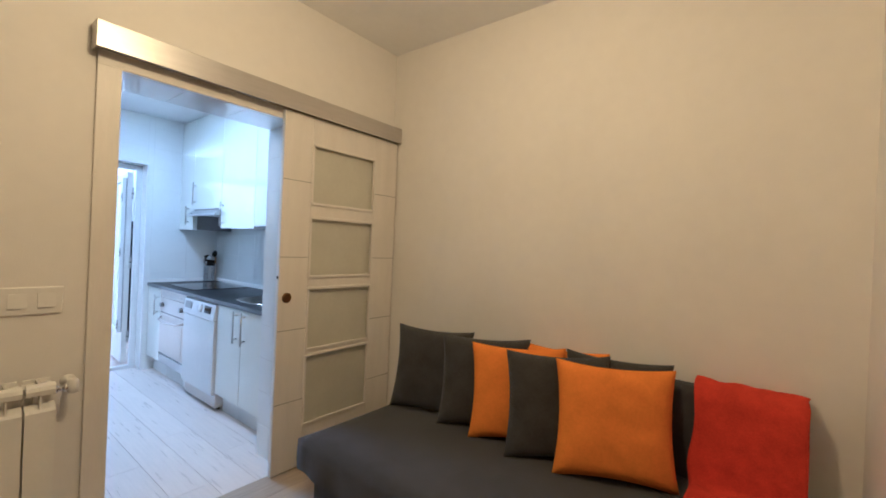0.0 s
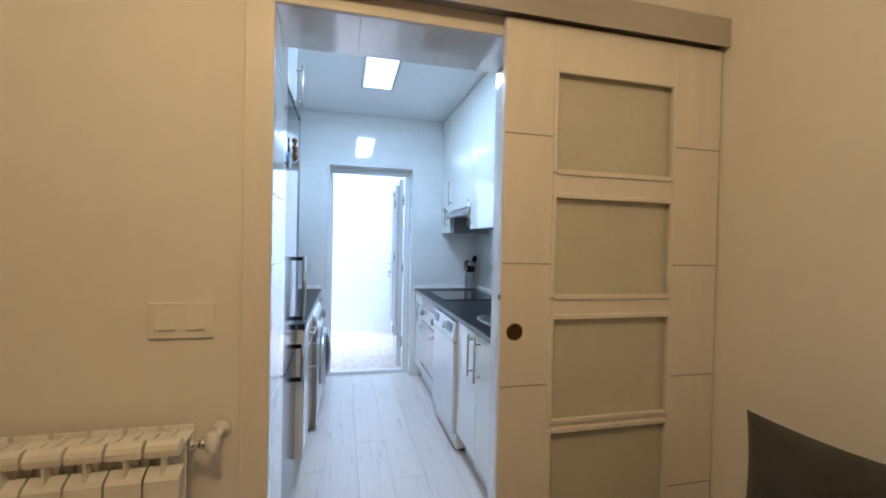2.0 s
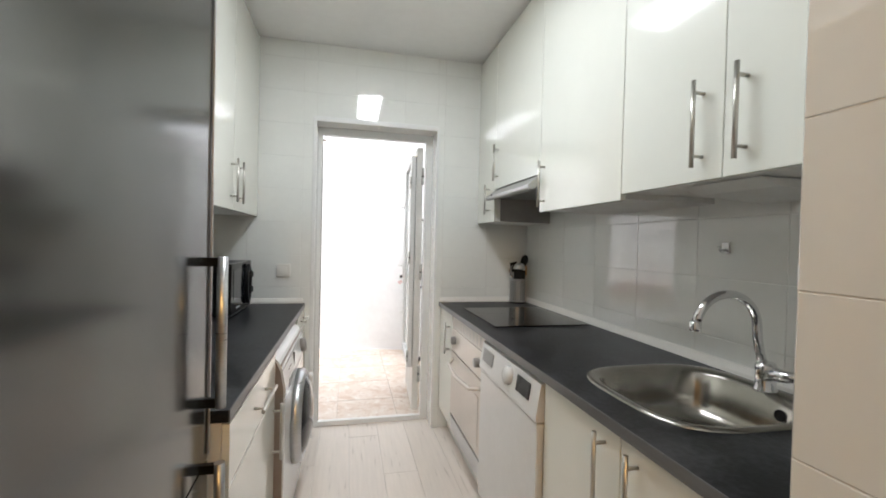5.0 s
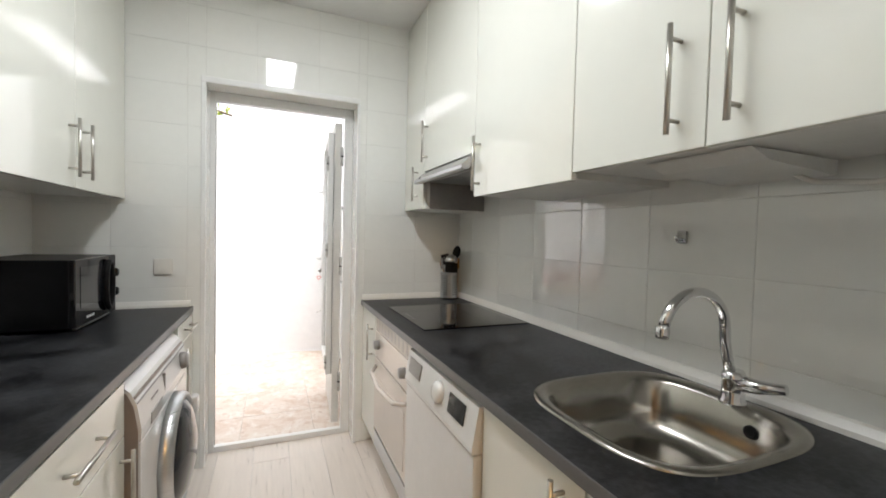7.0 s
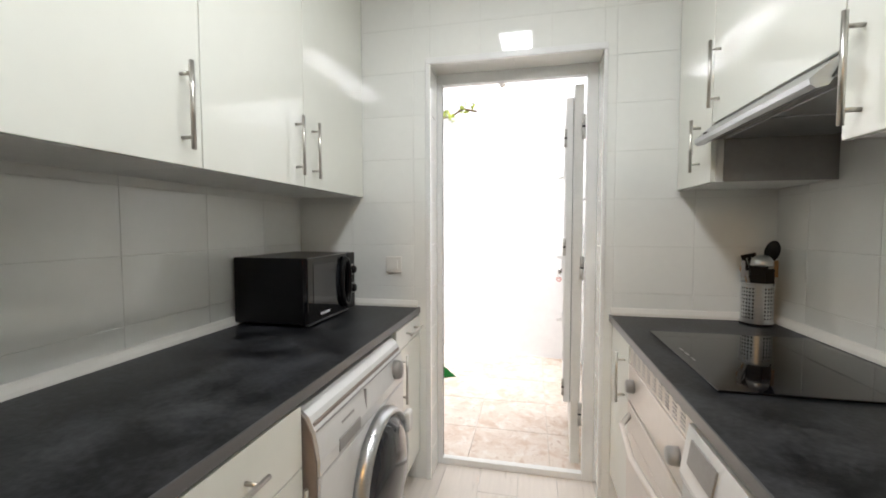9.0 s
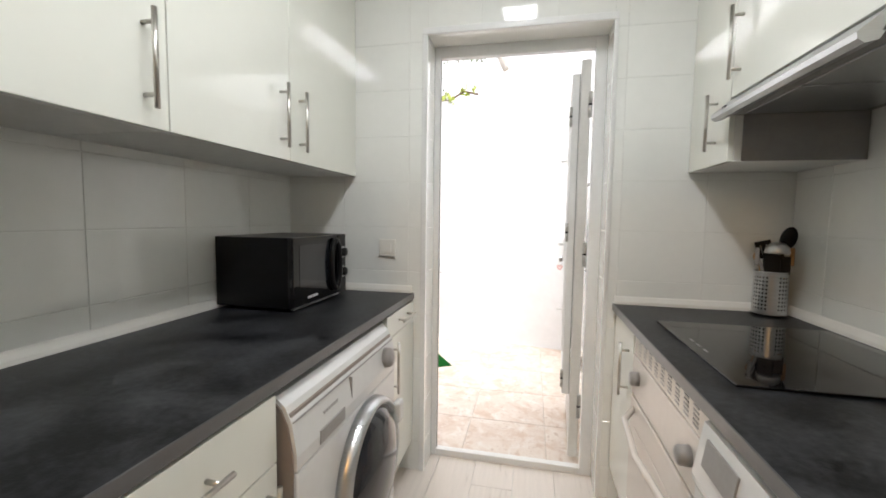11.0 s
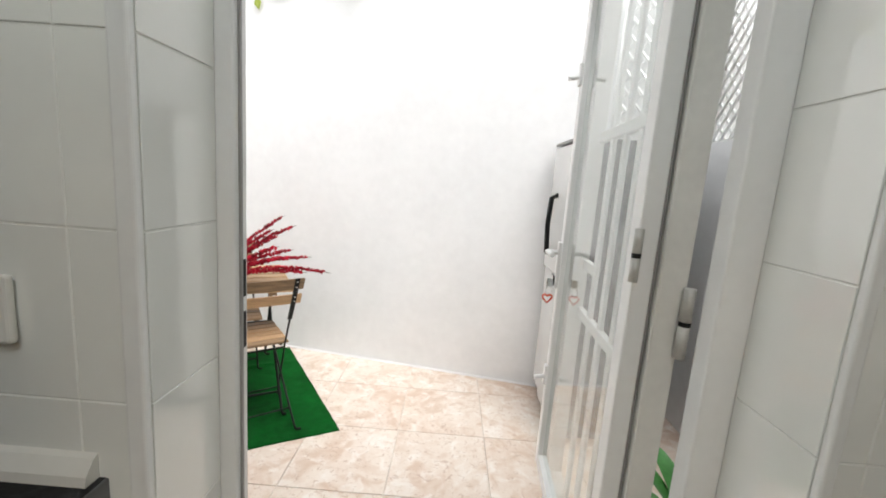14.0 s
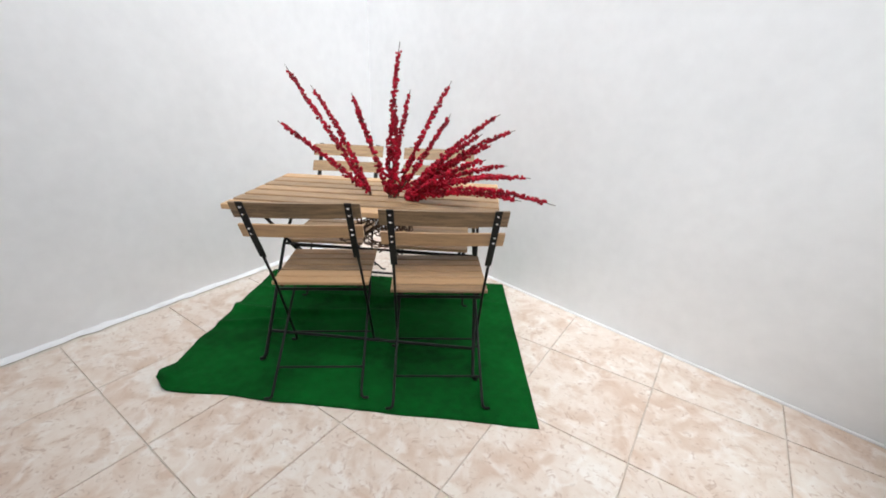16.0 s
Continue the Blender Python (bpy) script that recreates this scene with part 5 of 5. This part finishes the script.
def rug():
    bm = B()
    n, k = 90, 120
    rows = []
    for i in range(n + 1):
        row = []
        for j in range(k + 1):
            a, b = i / n, j / k
            u = 1.955 + 1.52 * a - 0.10 * a * b - 0.03 * (1 - a) * b
            v = 5.455 + (1.10 + 0.03 * a) * b
            if a < 0.02:
                u += 0.012 * noise.noise(Vector((0, b * 9, 4)))
            if b < 0.03:
                v += 0.010 * noise.noise(Vector((a * 7, 0, 9)))
            z = 0.007 + 0.010 * max(0, noise.noise(Vector((u * 3, v * 5, 1)))) + 0.003 * noise.noise(Vector((u * 14, v * 14, 6)))
            # a crease across, and a curled near corner
            z += 0.040 * math.exp(-((v - 6.10 - 0.05 * math.sin(u * 5)) / 0.03) ** 2) * max(0, 1 - abs(u - 2.3) / 0.7)
            z += 0.030 * math.exp(-((v - 6.30 - 0.04 * math.sin(u * 4 + 1)) / 0.022) ** 2) * max(0, 1 - abs(u - 2.6) / 0.8)
            z += 0.024 * math.exp(-((v - 5.95 - 0.06 * math.sin(u * 3)) / 0.02) ** 2) * max(0, 1 - abs(u - 2.15) / 0.3)
            z += 0.045 * max(0, 1 - math.hypot(a * 1.5, b * 0.6) / 0.085)
            u += 0.012 * noise.noise(Vector((1, v * 7, 3))) * (1 - a)
            near = max(0, 1 - math.hypot(a * 1.5, b * 1.1) / 0.07)
            u, v = u + 0.035 * near, v + 0.018 * near
            row.append(bm.verts.new(UV @ Vector((u, v, z))))
        rows.append(row)
    for i in range(n):
        for j in range(k):
            bm.faces.new((rows[i][j], rows[i + 1][j], rows[i + 1][j + 1], rows[i][j + 1])).smooth = True
    ob = part("rug", bm, M_TURF)
    md = ob.modifiers.new("thick", "SOLIDIFY")
    md.thickness, md.offset = 0.007, -1
    tagged(ob, "green artificial turf rug on the patio tiles", "rug")


rug()


def slat(name, parent, x0, x1, y0, y1, z0, z1, material, label=""):
    return part(name, box(B(), x0, x1, y0, y1, z0, z1, 0.0025, 1), material, parent, label)


def folding_chair():
    """Built about its seat's centre; the back stands towards -y."""
    th = thing("folding_chair", (0, 0, 0), "folding bistro chair of acacia slats on a black steel frame", "chair", "chairs round the table")
    for e in (-1, 1):
        bm = B()
        tube(bm, [(e * 0.164, -0.322, 0.655), (e * 0.166, -0.29, 0.60), (e * 0.170, -0.165, 0.385), (e * 0.177, 0.002, 0.035), (e * 0.178, 0.010, 0.015), (e * 0.186, 0.014, 0.009), (e * 0.203, 0.016, 0.010)], 0.0053, 8)
        leg = part("back_leg", bm, M_IRON, th)
        part("strap", prism(B(), [(-0.268, 0.555), (-0.272, 0.553), (-0.330, 0.655), (-0.401, 0.790), (-0.397, 0.791), (-0.326, 0.657)], "x", e * 0.164 - 0.011, e * 0.164 + 0.011), M_IRON, leg)
        for z in (0.665, 0.688, 0.744, 0.772):
            bm = B()
            bmesh.ops.create_icosphere(bm, subdivisions=1, radius=0.0055, matrix=Matrix.Translation((e * 0.164, -0.366 - (z - 0.72) * 0.5, z)))
            part("rivet", bm, M_CHROME, leg)
        bm = B()
        tube(bm, [(e * 0.166, 0.155, 0.385), (e * 0.166, 0.0, 0.262), (e * 0.168, -0.355, 0.030), (e * 0.170, -0.370, 0.014), (e * 0.178, -0.374, 0.009), (e * 0.196, -0.376, 0.010)], 0.0053, 8)
        part("front_leg", bm, M_IRON, th)
    for y, z, w, r in ((-0.13, 0.350, 0.178, 0.0065), (-0.015, 0.07, 0.176, 0.004), (-0.28, 0.080, 0.167, 0.004), (0.12, 0.352, 0.166, 0.0055)):
        part("stretcher", tube(B(), [(-w, y, z), (w, y, z)], r, 6), M_IRON, th)
    for x in (-0.15, 0.15):
        part("seat_rail", box(B(), x - 0.008, x + 0.008, -0.165, 0.165, 0.378, 0.388), M_IRON, th)
    for k in range(6):
        y = -0.172 + k * 0.0578
        slat("seat_slat", th, -0.188, 0.188, y, y + 0.050, 0.389, 0.403, M_SEAT, "dark-streaked acacia slat")
    for z0, z1 in ((0.729, 0.787), (0.648, 0.700)):
        bm = B()
        n = 8
        fr = [[bm.verts.new((-0.200 + 0.400 * i / n, -0.352 - (z - 0.71) * 0.52 - 0.008 * (1 - (2 * i / n - 1) ** 2) + d, z)) for z in (z0, z1) for d in (0.0, 0.014)] for i in range(n + 1)]
        for a, b in zip(fr, fr[1:]):
            for p, q in ((0, 1), (1, 3), (3, 2), (2, 0)):
                bm.faces.new((a[p], a[q], b[q], b[p]))
        bm.faces.new((fr[0][0], fr[0][2], fr[0][3], fr[0][1]))
        bm.faces.new((fr[-1][0], fr[-1][1], fr[-1][3], fr[-1][2]))
        bmesh.ops.recalc_face_normals(bm, faces=bm.faces[:])
        part("back_slat", bm, M_SLAT, th)
    return th


RUG_Z = 0.010
chair = folding_chair()
spots = [(2.575, 5.848, 9), (3.048, 5.860, 8), (2.445, 6.27, 183), (2.965, 6.27, 182)]
chair.matrix_basis = UV @ pose(spots[0][0], spots[0][1], RUG_Z, 0, 0, spots[0][2])
for u, v, turn in spots[1:]:
    copy_thing(chair, UV @ pose(u, v, RUG_Z, 0, 0, turn))


def patio_table():
    th = thing("folding_table", (0, 0, 0), "slatted acacia folding table on black steel legs", "table")
    u0, u1, v0, v1, z = 2.180, 3.285, 5.765, 6.375, 0.672
    n = 7
    w = (v1 - v0) / n
    for k in range(n):
        slat("slat", th, u0, u1, v0 + k * w, v0 + (k + 1) * w - 0.019, z - 0.022, z, M_SLAT)
    for u in (u0 + 0.10, u1 - 0.10):
        part("batten", box(B(), u - 0.02, u + 0.02, v0 + 0.01, v1 - 0.02, z - 0.040, z - 0.0225), M_SLAT, th)
    # two crossing pairs of legs, each pair braced near the floor and at mid height
    for e, ua, ub in ((-1, 2.325, 2.275), (1, 3.222, 3.200)):
        part("leg", tube(B(), [(ua + e * 0.022, 5.672, 0.010), (ua + e * 0.006, 5.675, 0.012), (ua, 5.685, 0.03), (ub, 6.05, 0.40), (ub, 6.295, z - 0.040)], 0.0075, 8), M_IRON, th)
        part("leg", tube(B(), [(ub + e * 0.030, 6.478, 0.010), (ub + e * 0.012, 6.475, 0.012), (ub, 6.465, 0.03), (ub - e * 0.016, 5.84, z - 0.040)], 0.0075, 8), M_IRON, th)
    part("stretcher", tube(B(), [(2.318, 5.755, 0.10), (3.218, 5.755, 0.10)], 0.0065, 6), M_IRON, th)
    part("stretcher", tube(B(), [(2.275, 6.05, 0.40), (3.200, 6.05, 0.40)], 0.0065, 6), M_IRON, th)
    part("stretcher", tube(B(), [(2.28, 6.37, 0.12), (3.198, 6.37, 0.12)], 0.0065, 6), M_IRON, th)
    th.matrix_basis = UV @ pose(0, 0, RUG_Z)


patio_table()


def berry_branches():
    """Dry berry sprays stuck through the table's slats; their bare ends tangle below."""
    rng = random.Random(4)
    zt = 0.685
    # foot u, v, tip u, tip v, tip height, bend
    sprays = [
        (2.72, 6.03, 2.39, 6.05, 1.20, 0.02), (2.715, 6.03, 2.49, 6.05, 1.125, 0.03), (2.72, 6.02, 2.40, 5.92, 0.99, 0.02),
        (2.81, 6.00, 2.66, 6.03, 1.10, 0.03), (2.81, 5.99, 2.865, 5.96, 1.285, 0.0), (2.82, 5.99, 2.90, 5.98, 1.12, 0.0),
        (2.83, 6.00, 3.05, 6.02, 1.16, 0.03), (2.84, 5.99, 3.05, 6.06, 1.03, 0.02), (2.83, 5.99, 2.86, 5.92, 1.06, 0.0),
        (2.88, 5.99, 3.24, 5.95, 1.05, 0.05), (2.885, 5.98, 3.30, 5.98, 0.99, 0.06), (2.89, 5.98, 3.18, 5.88, 0.98, 0.05),
        (2.89, 5.975, 3.28, 5.92, 0.86, 0.05), (2.90, 5.97, 3.36, 5.86, 0.83, 0.06), (2.90, 5.97, 3.44, 5.745, 0.765, 0.09),
        (2.90, 5.965, 3.33, 5.78, 0.76, 0.05), (2.90, 5.97, 3.30, 6.00, 0.80, 0.06), (2.895, 5.97, 3.20, 5.80, 0.90, 0.05),
        (2.89, 5.97, 3.22, 6.05, 0.92, 0.05),
    ]
    for u0, v0, u1, v1, z1, bend in sprays:
        base = Vector((u0, v0, zt))
        tip = Vector((u1, v1, z1 - 0.03 * (z1 - 0.7) / 0.5))
        mid = base.lerp(tip, 0.5) + Vector((0, 0, bend)) + Vector((rng.uniform(-0.02, 0.02), rng.uniform(-0.02, 0.02), 0))
        pts = []
        for k in range(15):
            t = k / 14
            pts.append(base * (1 - t) ** 2 + mid * 2 * t * (1 - t) + tip * t * t)
        th = thing("berry_branch", (0, 0, 0), "dry branch thick with dark red berries, stuck in the table", "branch", "berry branches on the table")
        root = [Vector((u0 + rng.uniform(-0.09, 0.07), v0 - rng.uniform(0.06, 0.20), 0.52 + rng.uniform(0, 0.06))), Vector((u0 + rng.uniform(-0.07, 0.07), v0 - rng.uniform(0.02, 0.12), 0.59 + rng.uniform(-0.02, 0.03))), Vector((u0, v0, 0.645))]
        part("stem", tube(B(), root + pts + [tip + (pts[-1] - pts[-2]) * 0.8], 0.0038, 5, 0.0014), M_STEM, th)
        loop = [Vector((u0 + 0.10 * math.sin(q * 0.9 + u1 * 9) * (0.5 + 0.5 * q / 9) - 0.03, v0 - 0.10 + 0.10 * math.cos(q * 0.8 + z1 * 7), 0.50 + 0.15 * q / 9)) for q in range(10)]
        part("tendril", tube(B(), loop, 0.003, 5), M_STEM, th, "wiry curled twig end")
        bm = B()
        length = sum((b - a).length for a, b in zip(pts, pts[1:]))
        count = int(length * 430)
        for q in range(count):
            t = 0.03 + 0.97 * (q + rng.random()) / count
            i = min(int(t * 14), 13)
            p = pts[i].lerp(pts[i + 1], t * 14 - i)
            away = 0.0135 * (1.12 - 0.62 * t) * (1 + 0.45 * noise.noise(Vector((t * 9, u1 * 20, z1 * 20))))
            off = Vector((rng.gauss(0, 1), rng.gauss(0, 1), rng.gauss(0, 1))).normalized() * away * rng.uniform(0.5, 1.25)
            bmesh.ops.create_icosphere(bm, subdivisions=1, radius=rng.uniform(0.0052, 0.0088) * (1.12 - 0.3 * t), matrix=Matrix.Translation(p + off))
        tagged(part("berry_cluster", bm, M_BERRY, th, "", True), "dark red berries", kind="stuff")
        th.matrix_basis = UV @ pose(0, 0, RUG_Z * 0.5)


berry_branches()


# ---- above and beyond the patio walls ----
def leaf_cloud(bm, rng, centre, spread, count, size):
    for _ in range(count):
        p = Vector(centre) + Vector((rng.gauss(0, spread[0]), rng.gauss(0, spread[1]), rng.gauss(0, spread[2])))
        m = Matrix.Translation(p) @ Euler((rng.uniform(0, 6.28), rng.uniform(0, 6.28), rng.uniform(0, 6.28))).to_matrix().to_4x4()
        s = size * rng.uniform(0.6, 1.3)
        vs = [bm.verts.new(m @ Vector(q)) for q in ((-s, 0, 0), (-0.2 * s, 0.45 * s, 0.1 * s), (s, 0, 0), (-0.2 * s, -0.45 * s, 0.1 * s))]
        bm.faces.new((vs[0], vs[1], vs[2]))
        bm.faces.new((vs[0], vs[2], vs[3]))


def vine():
    rng = random.Random(9)
    th = thing("vine", (0.0, 7.5, 2.46), "yellow-green climbing vine along the wall's top", "vine")
    pts = [(0.47 - 0.16 * k, back_y(0.47 - 0.16 * k) + 0.03, 2.50 + 0.05 * math.sin(k * 1.9)) for k in range(14)]
    part("stem", tube(B(), pts, 0.012, 6), M_BARK, th)
    bm = B()
    for p in pts[1:]:
        leaf_cloud(bm, rng, p, (0.07, 0.05, 0.035), 16, 0.045)
    part("leaves", bm, M_LEAF, th, "yellow-green leaves")


vine()

def pergola():
    th = thing("pergola", (0.2, 8.9, 0), "pale timber pergola standing behind the wall", "pergola")
    part("post", box(B(), 0.36, 0.44, 8.95, 9.03, 0.0, 4.6, 0.005), M_BEAM, th)
    part("post", box(B(), -2.2, -2.12, 8.95, 9.03, 0.0, 4.6, 0.005), M_BEAM, th)
    part("beam", box(B(), -2.6, 0.52, 8.94, 8.95, 3.27, 3.40, 0.002), M_BEAM, th)
    part("brace", tube(B(), [(0.62, 8.98, 3.30), (0.30, 8.98, 3.95), (0.1, 8.98, 4.4)], 0.045, 6), M_BEAM, th)
    part("rail", box(B(), -2.4, 0.44, 8.96, 9.0, 4.4, 4.5, 0.003), M_BEAM, th)


pergola()


def tree(x, y, h, spread):
    rng = random.Random(21)
    th = thing("tree", (x, y, -0.25), "leafy tree with an uneven crown behind the wall", "tree")
    bm = B()
    tube(bm, [(x, y, -0.25), (x + 0.1, y, h * 0.4), (x - 0.1, y + 0.1, h * 0.8)], 0.16, 8, 0.07)
    limbs = []
    for k in range(9):
        a = k * 2.4
        z = h * (0.45 + 0.05 * k)
        tip = (x + spread * rng.uniform(0.5, 0.95) * math.cos(a), y + spread * rng.uniform(0.5, 0.95) * math.sin(a), z + rng.uniform(0.5, 1.3))
        tube(bm, [(x, y, z * 0.9), tuple((Vector((x, y, z)) + Vector(tip)) / 2 + Vector((0, 0, 0.2))), tip], 0.05, 6, 0.012)
        limbs.append(tip)
    part("trunk", bm, M_BARK, th)
    bm = B()
    for t in limbs:
        for _ in range(4):
            c = Vector(t) + Vector((rng.gauss(0, 0.35), rng.gauss(0, 0.35), rng.gauss(0, 0.3)))
            leaf_cloud(bm, rng, c, (0.22, 0.22, 0.16), 130, 0.06)
    part("crown", bm, M_TREE, th)


tree(-2.6, 15.5, 5.6, 1.9)


def creeper():
    """Dark foliage behind the side trellis."""
    rng = random.Random(31)
    th = thing("creeper", (2.62, 6.6, -0.25), "dark green creeper growing behind the trellis", "plant")
    bm = B()
    tips = []
    for k in range(7):
        y = 6.15 + 0.13 * k
        tip = (2.58 + rng.uniform(-0.06, 0.1), y + rng.uniform(-0.15, 0.15), 1.75 + 0.09 * k + rng.uniform(-0.05, 0.1))
        tube(bm, [(2.62, 6.6, -0.25), (2.62, (y + 6.6) / 2, 0.9), tip], 0.018, 6, 0.006)
        tips.append(tip)
    part("stem", bm, M_BARK, th)
    bm = B()
    for t in tips:
        leaf_cloud(bm, rng, t, (0.07, 0.13, 0.16), 110, 0.035)
    part("foliage", bm, M_TREE, th)


creeper()
plant = thing("potted_plant", (1.75, 5.75, 0), "potted plant with broad green leaves by the wall", "plant")
part("pot", lathe(B(), [(0.09, 0.0), (0.12, 0.2), (0.13, 0.21), (0.12, 0.205), (0.10, 0.18)], Matrix.Translation((1.75, 5.75, 0)), 20), M_CLAY, plant)
for k in range(9):
    a = k * 2.4
    c, s2 = math.cos(a), math.sin(a)
    bm = B()
    ln, rows = 0.32 + 0.04 * (k % 3), []
    for i in range(8):
        t = i / 7
        r, z, w = ln * t * 0.8, 0.18 + 0.42 * t - 0.22 * t * t, 0.035 * math.sin(math.pi * min(1, t * 0.95 + 0.05))
        rows.append([bm.verts.new((1.75 + c * r - s2 * q, 5.75 + s2 * r + c * q, z + abs(q) * 0.3)) for q in (-w, 0, w)])
    for p, q in zip(rows, rows[1:]):
        for j in (0, 1):
            bm.faces.new((p[j], p[j + 1], q[j + 1], q[j])).smooth = True
    part("leaf", bm, M_LEAFG, plant)

# ---- pieces of walls and floors, on shared meshes ----
SHARED = {}


def piece(name, parent, size, at, material, bevel=0.001):
    """A bevelled slab of that size with its centre at that place."""
    key = (name, tuple(round(v, 4) for v in size))
    if key not in SHARED:
        bm = box(B(), -size[0] / 2, size[0] / 2, -size[1] / 2, size[1] / 2, -size[2] / 2, size[2] / 2, bevel, 1)
        me = bpy.data.meshes.new(name)
        bm.to_mesh(me)
        bm.free()
        me.materials.append(material)
        SHARED[key] = me
    ob = new(name, SHARED[key])
    ob.location = at
    ob.parent = parent
    return ob


JOINT = 0.0018
ROWS_Z = [0.146, 0.358, 0.570, 0.782, 0.994, 1.206, 1.420, 1.634, 1.847, 2.058, 2.27, 2.48]


def spans(cuts, lo, hi):
    cs = [lo] + [c for c in cuts if lo + 0.02 < c < hi - 0.02] + [hi]
    return list(zip(cs, cs[1:]))


def tile_wall(parent, axis, plane, face, lo, hi, cuts, zlo, zhi):
    """Tiles on a wall that stands across axis at plane, and looks along face (+1 or -1)."""
    for a, b in spans(cuts, lo, hi):
        for c, d in spans(ROWS_Z, zlo, zhi):
            u, w, h = (a + b) / 2, b - a - JOINT, d - c - JOINT
            mid = plane - face * 0.002
            if axis == "x":
                piece("tile", parent, (0.008, w, h), (mid, u, (c + d) / 2), M_TILE)
            else:
                piece("tile", parent, (w, 0.008, h), (u, mid, (c + d) / 2), M_TILE)


CUTX = [0.451 - 0.33, 0.451, 0.781, 1.111, 1.395, 1.725]
tile_wall(wall_kn, "y", YF, -1, XL, DL, CUTX, 0.0, HK)
tile_wall(wall_kn, "y", YF, -1, DR, XR, CUTX, 0.0, HK)
tile_wall(wall_kn, "y", YF, -1, DL, DR, CUTX, DH, HK)
CUTY = [3.148 + 0.33 * k for k in range(-2, 6)]
tile_wall(wall_ke, "x", XR, -1, YK, YF, CUTY, 0.78, 1.66)
CUTYL = [4.012 + 0.338 * k for k in range(-3, 4)]
tile_wall(wall_kw, "x", XL, 1, 3.31, YF, CUTYL, 0.78, 1.46)
# reveals of the patio door and of the opening to the living room
for x, face in ((DL, 1), (DR, -1)):
    tile_wall(wall_kn, "x", x, face, YF + 0.003, 5.148, [], 0.0, DH)
for a, b in spans([0.94], DL, DR):
    piece("tile", wall_kn, (b - a - JOINT, 0.145, 0.008), ((a + b) / 2, 5.075, DH + 0.002), M_TILE)
ROWS_Z = [0.17, 0.39, 0.61, 0.83, 1.05, 1.268, 1.495, 1.707, 1.92]
tile_wall(wall_mid, "x", OL, 1, YW + 0.004, 2.598, [], 0.0, OH - 0.008)
ROWS_Z = [0.196, 0.408, 0.620, 0.832, 1.045, 1.258, 1.475, 1.688, 1.90]
tile_wall(wall_mid, "x", OR, -1, YW + 0.004, YK, [], 0.0, OH - 0.008)
for a, b in spans([0.72, 1.02], OL, OR):
    piece("tile", wall_mid, (b - a - JOINT, YK - YW - 0.006, 0.008), ((a + b) / 2, (YW + YK) / 2, OH + 0.002), M_TILE)
tile_wall(wall_mid, "y", YK, 1, OR, 1.40, [], 0.0, OH - 0.008)

# kitchen planks run away from the door
xs = [XL + 0.192 * k for k in range(13)]
for k in range(11):
    cuts = [2.30 - (k * 0.47) % 1.25 + 1.25 * q for q in range(0, 5)]
    for a, b in spans(cuts, YW, YO - 0.062):
        hi = min(xs[k + 1], XR)
        if hi - xs[k] > 0.03:
            piece("plank", floor_k, (hi - xs[k] - 0.0015, b - a - 0.0015, 0.012), ((xs[k] + hi) / 2, (a + b) / 2, -0.006), M_PLANK, 0.001)
# living room planks, along the wall
for k in range(26):
    y1 = YW - 0.192 * k
    cuts = [-2.8 + (k * 0.53) % 1.25 + 1.25 * q for q in range(0, 5)]
    for a, b in spans(cuts, -2.6, 2.13):
        piece("plank", floor_living, (b - a - 0.0015, 0.1905, 0.012), ((a + b) / 2, y1 - 0.096, -0.006), M_PLANKL, 0.001)
# patio tiles
for i in range(-5, 5):
    for j in range(-2, 5):
        x, y = 0.69 + 0.4455 * i, 6.05 + 0.45 * j
        xa, xb, ya, yb = max(x, -1.585), min(x + 0.4455, 2.25), max(y, YO - 0.012), min(y + 0.45, 7.9)
        if xb - xa > 0.03 and yb - ya > 0.03 and ya < back_y(xa):
            piece("floor_tile", floor_p, (xb - xa - 0.004, yb - ya - 0.004, 0.012), ((xa + xb) / 2, (ya + yb) / 2, -0.006), M_PTILE, 0.0015)
